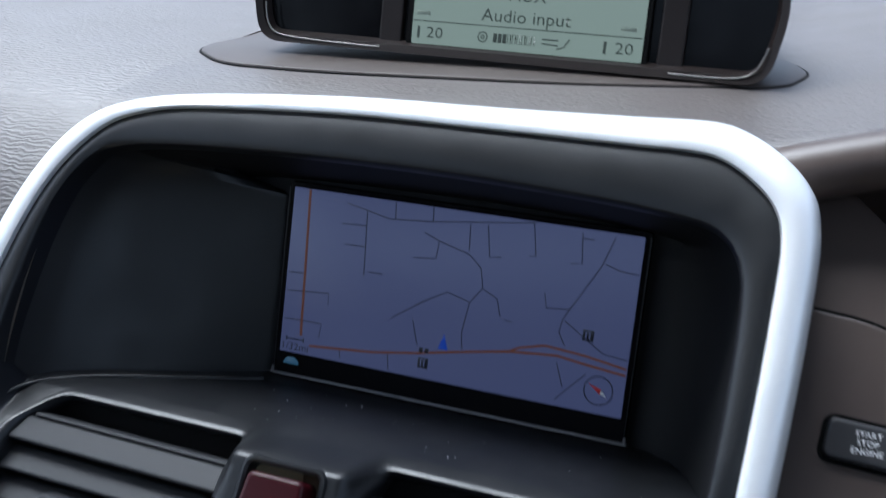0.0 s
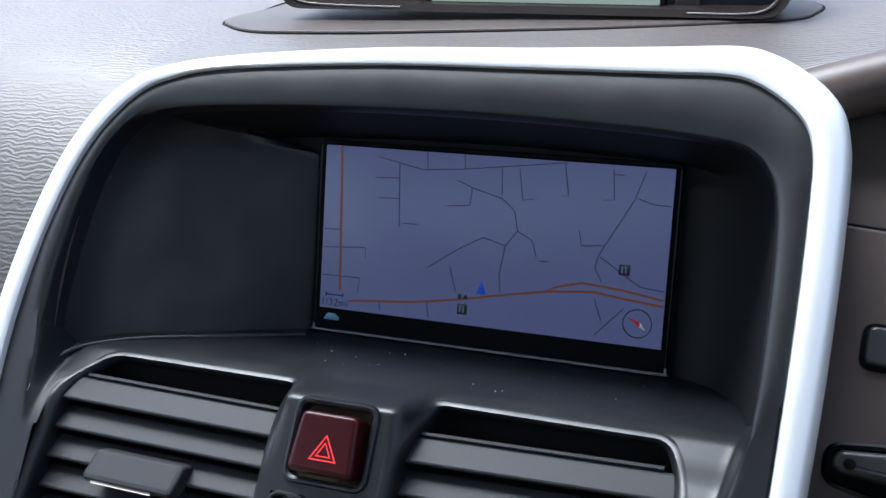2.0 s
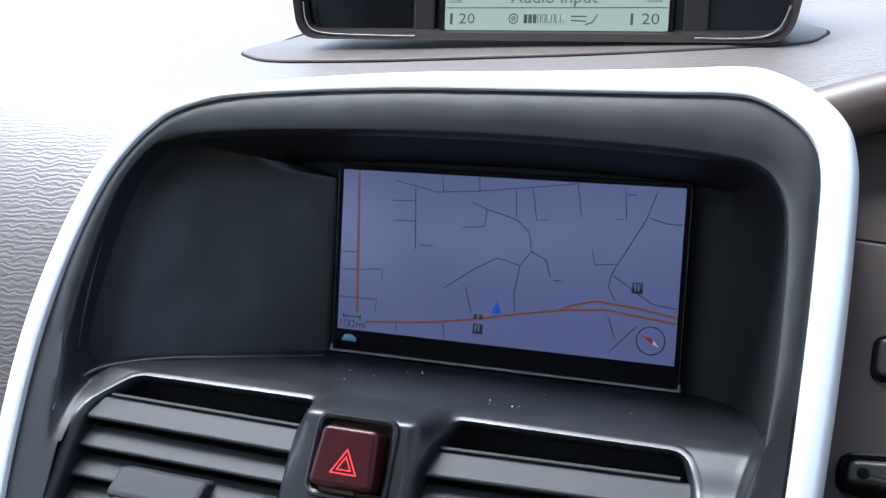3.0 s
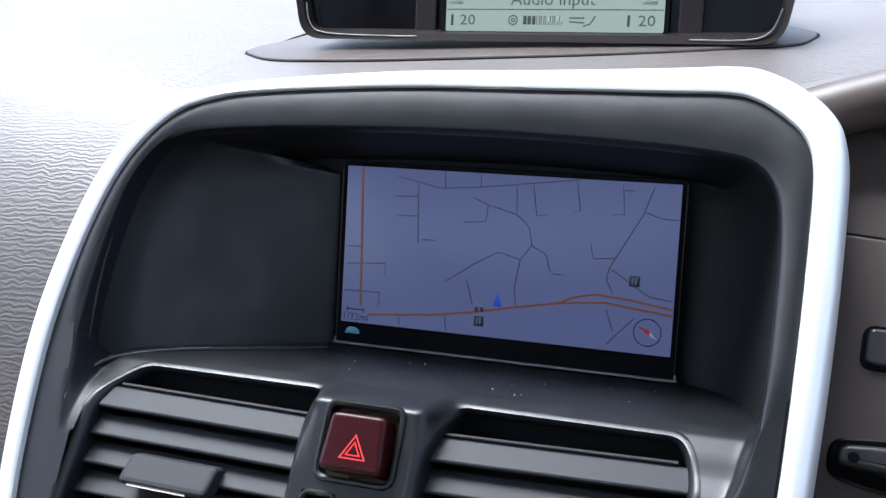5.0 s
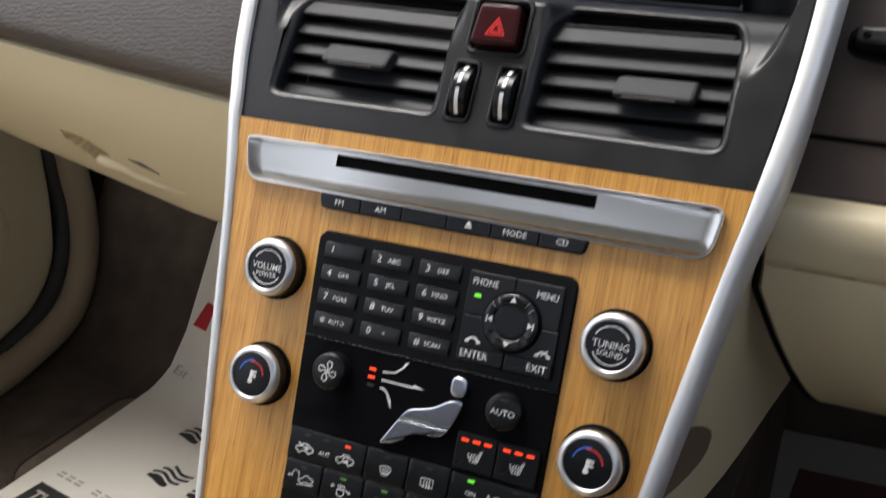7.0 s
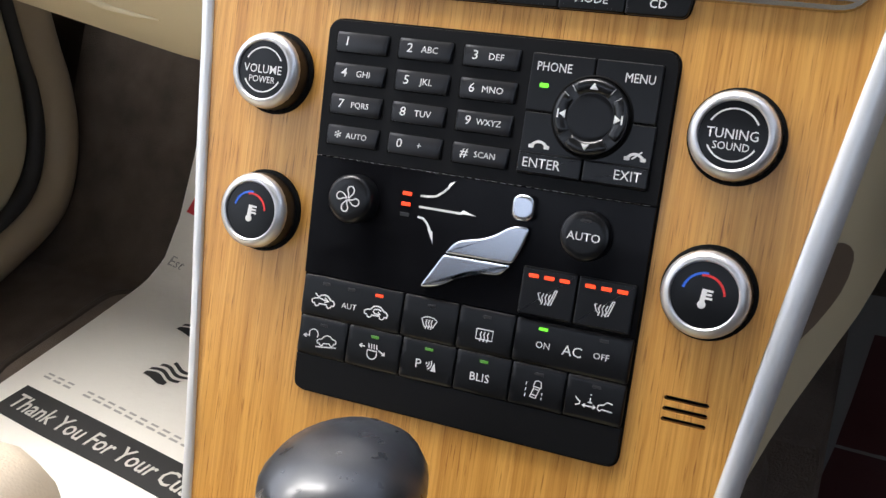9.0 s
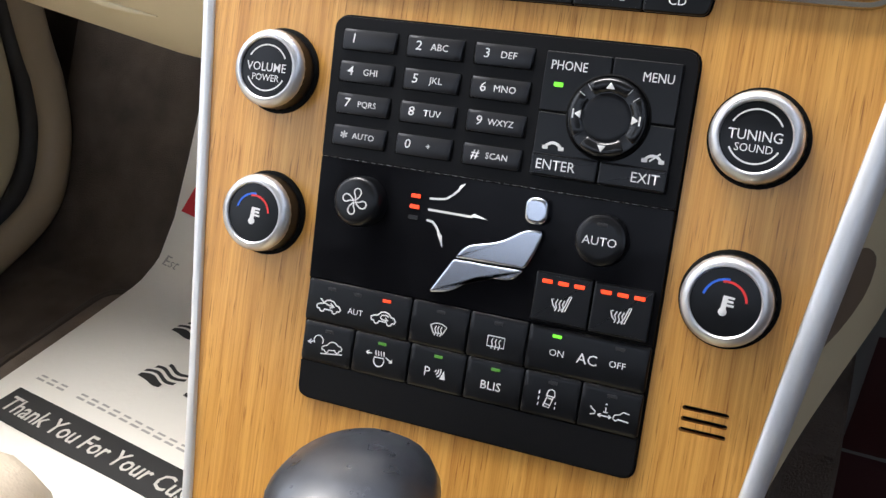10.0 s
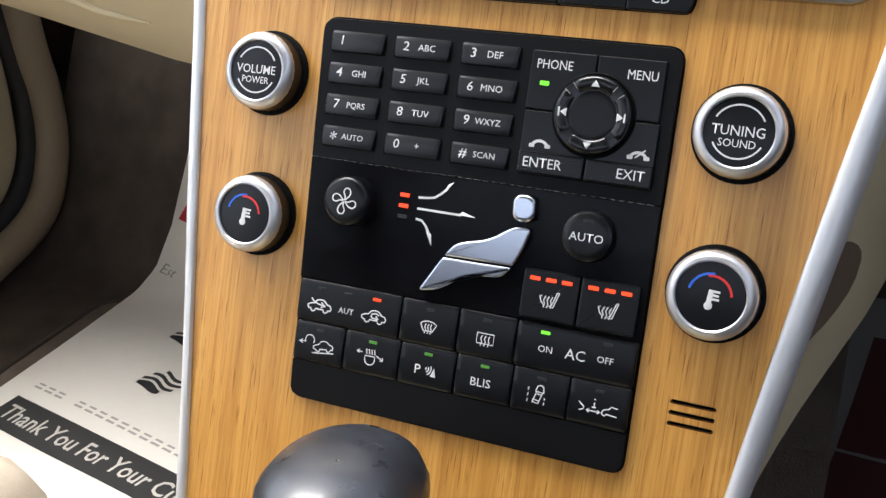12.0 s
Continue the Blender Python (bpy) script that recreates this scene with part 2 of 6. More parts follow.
def slab(bm, pts, front, back, bevel=0.4, at=FLAT, soft=2):
    """A plate of any outline with rounded front edges."""
    rings = [[at(x, back, z) for x, z in pts]]
    for k in range(soft + 1):
        a = math.pi / 2 * k / soft
        ring = inset(pts, bevel * (1 - math.cos(a)))
        rings.append([at(x, front + bevel * (1 - math.sin(a)), z) for x, z in ring])
    if bevel > 0.08:       # keeps the flat front from shading round
        rings.append([at(x, front, z) for x, z in inset(pts, bevel * 1.25)])
    loft(bm, rings, True, True)
    return bm


def cut_plate(bm, outline, holes, front, back, at=FLAT, bevel=0.0):
    """A plate with openings right through it."""
    loops = [outline] + holes
    for d in (front, back):
        edges = []
        for loop in loops:
            vs = [bm.verts.new(at(x, d, z)) for x, z in loop]
            edges += [bm.edges.new((vs[i], vs[(i + 1) % len(vs)])) for i in range(len(vs))]
        bmesh.ops.triangle_fill(bm, edges=edges, use_beauty=True, use_dissolve=False)
    for loop in loops:
        loft(bm, [[at(x, front, z) for x, z in loop], [at(x, back, z) for x, z in loop]])
    return bm


def turned(bm, cx, cz, profile, at=FLAT, n=40):
    """A body of revolution about the normal of the face: (radius, depth) pairs from back to front."""
    rings = [[at(cx + r * math.cos(2 * math.pi * k / n), d, cz + r * math.sin(2 * math.pi * k / n)) for k in range(n)] for r, d in profile]
    loft(bm, rings, True, True)
    return bm


def ribbon(bm, pts, width, depth, at=FLAT, thick=0.12, closed=False):
    """A thin raised line of even width along points of the face."""
    P = [Vector(p) for p in pts]
    n = len(P)
    left, right = [], []
    for i in range(n):
        a = P[i - 1] if i or closed else P[i]
        b = P[(i + 1) % n] if i < n - 1 or closed else P[i]
        t = (b - a)
        t = t.normalized() if t.length > 1e-6 else Vector((1, 0))
        nn = Vector((-t.y, t.x)) * width / 2
        left.append(P[i] + nn)
        right.append(P[i] - nn)
    rng = range(n if closed else n - 1)
    for i in rng:
        j = (i + 1) % n
        q = [left[i], left[j], right[j], right[i]]
        top = [bm.verts.new(at(p.x, depth - thick, p.y)) for p in q]
        low = [bm.verts.new(at(p.x, depth, p.y)) for p in q]
        bm.faces.new(top)
        for k in range(4):
            bm.faces.new((top[k], low[k], low[(k + 1) % 4], top[(k + 1) % 4]))
    return bm


def arc(cx, cz, r, a0, a1, n=10):
    return [(cx + r * math.cos(radians(a0 + (a1 - a0) * k / n)), cz + r * math.sin(radians(a0 + (a1 - a0) * k / n))) for k in range(n + 1)]


def strokes(name, lines, width, depth, parent, material_=None, at=FLAT, label=""):
    bm = bmesh.new()
    for line in lines:
        ribbon(bm, line, width, depth, at)
    return part(name, bm, material_ or WHITE, parent, label, smooth=False)


def lettering(words, size, x, z, depth, parent, material_=None, at=FLAT, stretch=1.0, align="CENTER", slant=0.0, bold=0.0):
    """Raised printing in the built-in typeface, a little lighter and wider on small keys."""
    if size < 20:
        size, stretch, bold = size * 0.94, stretch * 1.05, bold - 0.001
    cu = bpy.data.curves.new("lettering", "FONT")
    cu.body, cu.size, cu.align_x, cu.align_y, cu.resolution_u, cu.shear, cu.offset = words, size, align, "CENTER", 2, slant, bold * size
    ob = bpy.data.objects.new("lettering", cu)
    scene.collection.objects.link(ob)
    bpy.context.view_layer.update()
    me = bpy.data.meshes.new_from_object(ob.evaluated_get(bpy.context.evaluated_depsgraph_get()))
    bpy.data.objects.remove(ob)
    bpy.data.curves.remove(cu)
    o = origin(parent)
    for v in me.vertices:
        v.co = (at(x + v.co.x * stretch, depth, z + v.co.y) - o) / 1000
    me.name = "lettering"
    return link("lettering", me, material_ or WHITE, parent)


def smooth_path(pts, n=6):
    """A curve through the points (Catmull-Rom)."""
    P = [Vector(p) for p in pts]
    out = []
    for i in range(len(P) - 1):
        p0, p1, p2, p3 = P[max(i - 1, 0)], P[i], P[i + 1], P[min(i + 2, len(P) - 1)]
        for k in range(n):
            t = k / n
            out.append(0.5 * ((2 * p1) + (p2 - p0) * t + (2 * p0 - 5 * p1 + 4 * p2 - p3) * t * t + (3 * p1 - p0 - 3 * p2 + p3) * t ** 3))
    out.append(P[-1])
    return out


def face_y(z):
    """Depth of the centre stack's front at a height."""
    return 0.0 if z < 15 else (z - 15) * 0.153


def tube(bm, path, radius, n=10, flat=1.0):
    P = [Vector(p) for p in path]
    rings = []
    for i, p in enumerate(P):
        t = (P[min(i + 1, len(P) - 1)] - P[max(i - 1, 0)]).normalized()
        a = t.cross(Vector((0, 1, 0)))
        a = a.normalized() if a.length > 1e-4 else Vector((1, 0, 0))
        b = t.cross(a).normalized()
        r = radius[i] if isinstance(radius, list) else radius
        rings.append([p + a * r * math.cos(2 * math.pi * k / n) + b * r * flat * math.sin(2 * math.pi * k / n) for k in range(n)])
    loft(bm, rings, True, True)
    return bm


def box(bm, lo, hi, bevel=0.0, seg=2):
    """A box in the mesh's own units with rounded edges."""
    made = bmesh.ops.create_cube(bm, size=1)["verts"]
    for v in made:
        for k in range(3):
            v.co[k] = lo[k] if v.co[k] < 0 else hi[k]
    if bevel:
        es = list({e for v in made for e in v.link_edges})
        bmesh.ops.bevel(bm, geom=es, offset=bevel, segments=seg, profile=0.6, affect="EDGES")
    return bm


def solid(name, bm, material_, label="", category="", kind="structure", parent=None):
    """A mesh in world metres."""
    bmesh.ops.recalc_face_normals(bm, faces=bm.faces)
    me = bpy.data.meshes.new(name)
    bm.to_mesh(me)
    bm.free()
    me.shade_smooth()
    me.set_sharp_from_angle(angle=radians(40))
    ob = link(name, me, material_, parent)
    return tagged(ob, label, category, "", kind) if parent is None else ob
CABIN = pose(0, 0, 0.43)     # level axes through the disc slot, in millimetres


def level(x, y, z):
    return Vector((x, y, z))


def inside(x, z, loop):
    """Whether a point of the face lies within a closed outline."""
    hit = False
    for (xa, za), (xb, zb) in zip(loop, loop[1:] + loop[:1]):
        if (za > z) != (zb > z) and x < xa + (xb - xa) * (z - za) / (zb - za):
            hit = not hit
    return hit


# ---- setting ----
def build_setting():
    # Unseen roof, walls and pillars are added to bound the daylight.
    bm = bmesh.new()
    bmesh.ops.create_grid(bm, x_segments=8, y_segments=8, size=600)
    for v in bm.verts:
        v.co.z = -0.42
    solid("ground", bm, ASPHALT, "wet grey asphalt yard outside the car", "ground")
    bm = bmesh.new()
    box(bm, (-0.82, -1.6, -0.03), (0.82, 0.80, 0.0))
    solid("floor", bm, CARPET, "dark brown carpeted car floor", "floor")
    # toe board, rising under the dashboard
    bm = bmesh.new()
    prof = [(0.34, 0.0), (0.37, 0.008), (0.40, 0.044), (0.43, 0.094), (0.47, 0.166), (0.53, 0.272), (0.64, 0.42), (0.79, 0.50), (0.80, 0.60)]
    loft(bm, [[Vector((x, y, z)) for y, z in prof] + [Vector((x, 0.82, 0.60)), Vector((x, 0.82, -0.02)), Vector((x, 0.34, -0.02))] for x in (-0.665, 0.80)], True, True)
    box(bm, (-0.80, 0.60, -0.02), (-0.66, 0.82, 0.60))
    solid("wall_front", bm, CARPET, "dark carpeted front wall of the footwell", "wall")
    # Unseen wall, raised and dark so that less shows mirrored in the keys.
    bm = bmesh.new()
    box(bm, (-0.82, -1.62, -0.02), (0.82, -1.58, 0.93))
    solid("wall_back", bm, CARPET, "unseen dark wall closing off the rear", "wall")
    bm = bmesh.new()
    box(bm, (-0.72, -1.60, 1.24), (0.72, 0.02, 1.27))
    solid("ceiling", bm, HEADLINER, "light grey fabric roof lining", "ceiling")
    for s, nm in ((-1, "wall_passenger_side"), (1, "wall_driver_side")):
        bm = bmesh.new()
        if s < 0:
            box(bm, (-0.82, -1.6, -0.02), (-0.76, 0.8, 0.48))
        else:      # unseen wall added to hold back light from this side
            box(bm, (0.76, -1.6, -0.02), (0.82, -0.62, 0.60))
            box(bm, (0.76, -0.50, -0.02), (0.82, 0.8, 0.72))
            box(bm, (0.76, -0.62, -0.02), (0.82, -0.50, 0.60))
        for y0, y1 in ((-0.62, -0.50), (-1.60, -1.30)):   # door pillars
            box(bm, (min(s * 0.74, s * 0.80), y0, 0.60), (max(s * 0.74, s * 0.80), y1, 1.26))
        solid(nm, bm, CARPET, "added dark lower side wall with roof pillars", "wall")
        bm = bmesh.new()
        P = [Vector((s * 0.76, 0.78, 0.60)), Vector((s * 0.70, 0.0, 1.25))]
        tube(bm, [P[0], P[0].lerp(P[1], 0.5) + Vector((0, 0.03, 0.03)), P[1]], 0.035, 8)
        solid("pillar", bm, HEADLINER, "light grey windscreen pillar", "pillar")


build_setting()


# ---- dashboard skin ----
def bottom_line(x):
    """Where the dark skin of the dashboard meets the cream glovebox."""
    d = max(0.0, -x - 150)
    return 42 + 0.165 * d + 0.00002 * d * d, 12 + 0.035 * d


def build_dashboard():
    dash = thing("dashboard", (-300, 200, 100), "dark brown grained soft dashboard with a smooth driver-side panel", "dashboard", CABIN)
    shape = [(26, -14), (6, -6), (0, 3), (1, 14), (9, 42), (21, 74), (40, 106), (68, 134), (106, 152), (190, 166), (360, 178), (700, 190)]
    bm = bmesh.new()
    rings = []
    for k in range(25):
        x = -118 - (690 * (k / 24) ** 1.1)
        yb, zb = bottom_line(x)
        pts = smooth_path([(yb + a, zb + b) for a, b in shape], 4)
        rings.append([level(x, min(p[0], 790), p[1]) for p in pts])
    loft(bm, rings, closed=False)
    part("upper_pad", bm, BROWN, dash, "dark brown dashboard skin with leather grain")
    # top of the dashboard behind the stack and over to the driver's side
    bm = bmesh.new()
    rings = []
    for x in [-118 + 23 * k for k in range(11)] + [117, 118, 126, 140, 160, 190, 230, 290, 400, 550, 700]:
        rise = 0.022 * min(x, 126) + 0.2 * max(0.0, x - 126)
        pts = smooth_path([(112, 159), (119, 164), (130, 167), (160, 172), (232, 180), (400, 190), (790, 203)], 5)
        dip = 3.0 * max(0.0, min(1.0, (x - 100) / 18)) * max(0.0, min(1.0, (190 - x) / 40))
        rings.append([level(x, p[0] if x < 117.5 else max(p[0], 136), (p[1] if x < 117.5 or p[0] > 136 else 168.5 - 0.5 * (136 - p[0])) + rise - dip * max(0.0, 1 - max(0.0, p[0] - 130) / 60)) for p in pts])
    loft(bm, rings, closed=False)
    part("top_pad", bm, BROWN, dash, "dark brown dashboard top with leather grain")


build_dashboard()


def build_driver_panel():
    """The brown panel right of the stack, its switch field, the brow over the instruments and the knee panel."""
    side = thing("driver_trim_panel", (165, 50, 120), "dark brown satin panel beside the steering wheel", "trim panel")
    bm = bmesh.new()
    slab(bm, rpoly([(131, 20, 2), (206, 20, 2), (208, 126, 30), (190, 172, 24), (150, 207, 6), (131, 207, 2)], 6, 6), 2.2, 14, 1.5, SIDE)
    part("backing", bm, PANEL_BROWN, side)
    field = rpoly([(133, 46, 1.6), (191, 46, 4), (192, 110, 20), (190, 146, 26), (168, 162, 14), (133, 165, 1.6)], 6, 6)
    bm = bmesh.new()
    slab(bm, inset(field, -1.3), 1.6, 3, 0.3, SIDE)
    part("seam", bm, GAP, side, "narrow black seam")
    bm = bmesh.new()
    slab(bm, field, 0, 4, 1.0, SIDE)
    part("switch_field", bm, PANEL_BROWN, side)
    bm = bmesh.new()
    slab(bm, rpoly([(127, 18), (207, 18), (207, 43), (127, 43)], 5.5), 5, 30, 4.0, SIDE, 4)
    part("lower_ledge", bm, PANEL_BROWN, side)
    # brow over the instruments
    bm = bmesh.new()
    tube(bm, smooth_path([(108, 60, 194), (126, 56, 200.5), (151, 55, 208.5), (176, 54, 215.5), (220, 52, 229), (300, 46, 252), (420, 45, 283), (700, 60, 330)], 6), 9.5, 20)
    part("brow", bm, PANEL_BROWN, side, "rounded brow over the instruments")
    bm = bmesh.new()
    inner = smooth_path([(128, 63, 201), (160, 60, 206), (215, 58, 223), (420, 51, 278)], 4)
    loft(bm, [[p + Vector((0, 0, -2)) for p in inner], [p + Vector((10, 120, -10)) for p in inner], [Vector((p.x + 10, 150 + 0.1 * (p.x - 130), 60)) for p in inner]], closed=False)
    part("binnacle_lining", bm, PANEL_BROWN, side, "shaded lining of the instrument recess")
    # instrument housing behind the wheel
    inst = thing("instrument_cluster", (262, 90, 110), "black instrument housing in shadow behind the steering column", "instrument cluster")
    bm = bmesh.new()
    slab(bm, rpoly([(207, 30, 6), (330, 30, 6), (330, 190, 20), (226, 176, 20)], 8), 20, 90, 5, SIDE)
    part("housing", bm, SLAT, inst)
    bm = bmesh.new()
    slab(bm, rpoly([(217, 40, 6), (320, 40, 6), (320, 178, 16), (232, 166, 16)], 8), 17, 21, 1.5, SIDE)
    part("window", bm, GLOSS, inst, "dark glossy window")
    # cream knee panel
    knee = thing("knee_panel", (300, 60, -80), "cream moulded knee panel under the dashboard", "trim panel", CABIN)
    # The shell runs on unseen towards the toe board to keep light out.
    bm = bmesh.new()
    rings = []
    for x in (124, 128, 150, 260, 420, 700):
        o = 12 if x == 124 else 0
        rings.append([level(x + (0.4 * max(0.0, -37 - z) if x < 200 else 0), y + o, z) for y, z in smooth_path([(27, -26), (27.5, -42), (35, -68), (52, -95), (78, -114), (112, -124), (170, -128), (330, -118), (520, -60)], 4)])
    loft(bm, rings, closed=False)
    part("shell", bm, CREAM, knee)
    bm = bmesh.new()
    tube(bm, [level(125 + 0.4 * max(0.0, -37 - z), y + 1.5, z) for y, z in smooth_path([(28, -8), (27, -26), (27.5, -42), (35, -68), (52, -95), (78, -114), (112, -124)], 4)], 1.5, 8)
    part("seam", bm, GAP, knee, "narrow black seam")
    bm = bmesh.new()
    loft(bm, [[level(x, y + o, z) for y, z in smooth_path([(70, 4), (34, 1), (25, -10), (26, -24), (30, -26.5)], 4)] for x, o in ((124, 12), (128, 0), (260, 0), (700, 0))], closed=False)
    part("top_roll", bm, CREAM, knee, "rounded upper edge")


build_driver_panel()


def build_glovebox():
    box_ = thing("glovebox", (-400, 110, -40), "cream moulded glovebox closed under the dashboard", "glovebox", CABIN)
    bm = bmesh.new()
    rings = []
    prof = smooth_path([(22, -3), (8, -8), (6, -14), (11, -42), (25, -75), (46, -103), (76, -124), (104, -130), (190, -126)], 8)
    pull = [(-329, -70), (-309, -67), (-296, -69), (-287, -75), (-291, -81), (-306, -85), (-318, -77)]
    def on_lid(x, a, b):
        yb, zb = bottom_line(x)
        return level(x, yb + a, zb + b + 0.06 * max(0.0, -x - 250) * min(1.0, -b / 90))
    def front(x, drop):
        a, b = min(((p[0], p[1]) for p in prof if p[0] < 80), key=lambda p: abs(p[1] - drop))
        return on_lid(x, a, b)
    for x in [-112 - 6 * k for k in range(20)] + [-232 - 2 * k for k in range(54)] + [-340 - 22 * k for k in range(22)]:
        rings.append([on_lid(x, a, b) + (Vector((0, 9, -1)) if inside(x, b, pull) else Vector()) for a, b in prof])
    loft(bm, rings, closed=False)
    part("lid", bm, CREAM, box_)
    bm = bmesh.new()
    tube(bm, [front(x, d) + Vector((0, -0.8, 0)) for x, d in ((-304, -86), (-297, -84), (-288, -82), (-278, -84), (-262, -85), (-242, -85), (-224, -85))], [0.8, 4.0, 4.4, 3.0, 2.2, 1.6, 0.5], 12)
    part("latch_bar", bm, CREAM, box_, "cream latch bar")
    bm = bmesh.new()
    tube(bm, [front(x, d) + Vector((0, -0.4, 0.3)) for x, d in ((-264, -70), (-252, -73), (-239, -76))], [0.4, 1.5, 0.4], 8)
    part("keyhole", bm, material("dull dark metal", (0.1, 0.09, 0.07), 0.5, 0.6), box_, "small dull key lock")


build_glovebox()


# ---- centre stack ----
LEFT_IN = [(-96, -240), (-98, -205), (-103, -150), (-108.5, -90), (-114, -30), (-119.5, 15), (-125.5, 50), (-129, 95), (-125.8, 134), (-118.4, 162.5), (-105, 182), (-89.5, 190.2), (-66, 194.6), (-12, 198.3)]
RIGHT_IN = [(40, 199), (82, 199.3), (104, 199.4), (113.5, 197.4), (122.6, 191.8), (129, 185.2), (132.2, 176.5), (132.9, 160), (132, 116), (129, 60), (123, 15), (115.5, -25), (106.5, -75), (99, -120), (92.5, -162), (86, -205), (81, -240)]
LEFT_OUT = [(-101, -240), (-103.5, -205), (-108, -150), (-114.5, -90), (-120.5, -30), (-128.5, 17), (-135.5, 52), (-139.6, 97), (-136.4, 139), (-128, 168), (-114.5, 187), (-95.5, 196.3), (-68, 201.6), (-13, 206.8)]
RIGHT_OUT = [(40, 208.8), (82, 210.8), (107.5, 212), (119.5, 209), (130, 202.8), (138, 195), (142.2, 185.5), (143.8, 166), (142.2, 112), (138, 54), (133.5, 17), (124.5, -20), (115.5, -73), (107.5, -118), (100, -160), (93, -205), (88, -240)]


def outline_at(points, z, side):
    """x of a side of the stack at a height."""
    pts = sorted((p for p in points if (p[0] < 0) == (side < 0)), key=lambda p: p[1])
    pts = [p for p in pts if p[1] <= 140]
    for a, b in zip(pts, pts[1:]):
        if a[1] <= z <= b[1]:
            return a[0] + (b[0] - a[0]) * (z - a[1]) / (b[1] - a[1])
    return pts[0][0] if z < pts[0][1] else pts[-1][0]


VENT_LEFT = rpoly([(-110.6, 25.3, 9), (-18.8, 25.3, 7), (-18.6, 73, 10), (-22, 89.0, 5), (-98, 89.0, 6), (-109.6, 76.6, 14)], 6, 5)
VENT_RIGHT = rpoly([(18.6, 25.3, 7), (109.4, 25.3, 9), (108.6, 76.6, 14), (102, 89.0, 6), (25, 89.0, 5), (18.8, 73, 10)], 6, 5)
VENT_CUTS = [inset(VENT_LEFT, 1.1), inset(VENT_RIGHT, 1.1)]


def ease(t):
    t = max(0.0, min(1.0, t))
    return t * t * (3 - 2 * t)


def along(table, z):
    """A value read off a table of (height, value) pairs."""
    for (za, ya), (zb, yb) in zip(table, table[1:]):
        if z <= zb:
            return ya + (yb - ya) * (z - za) / (zb - za)
    return table[-1][1]


LIP_LEFT = [(54, 114.6), (60, 114.9), (64, 115.3), (69, 116), (75, 116.7), (82, 117.4), (90, 118.6), (100, 121), (112, 124)]
LIP_RIGHT = [(54, 113.2), (60, 113.8), (63.6, 115.4), (69, 118.2), (75, 120.2), (82, 121.6), (90, 123.6), (100, 127), (112, 130)]


def fascia_y(x, z):
    """Depth of the black lower fascia and of the shelf that it rolls into."""
    front = face_y(z) + 1.2
    shelf = along([(60, 12), (76, 20), (82, 24.5), (88.6, 30.5), (91.5, 36), (96.5, 52), (103.8, 78), (110, 100)], z)
    t = (z - 59.0) / 22.5                                   # a flat chamfer with softened ends
    slope = 0.0 if t < -0.08 else (t + 0.08) ** 2 / 0.32 if t < 0.08 else t if t < 0.92 else 1 - (1.08 - t) ** 2 / 0.32 if t < 1.08 else 1.0
    mid = ease((26 - abs(x - 1)) / 8)                       # the column between the vents stays flat higher up
    roll = slope * (1 - mid) + ease((z - 82.5) / 9) * mid
    edge = along(LIP_LEFT if x < 0 else LIP_RIGHT, z)       # the raised lip curls in towards the vent
    return front + (shelf - front) * roll * ease((edge - abs(x)) / 4.0)


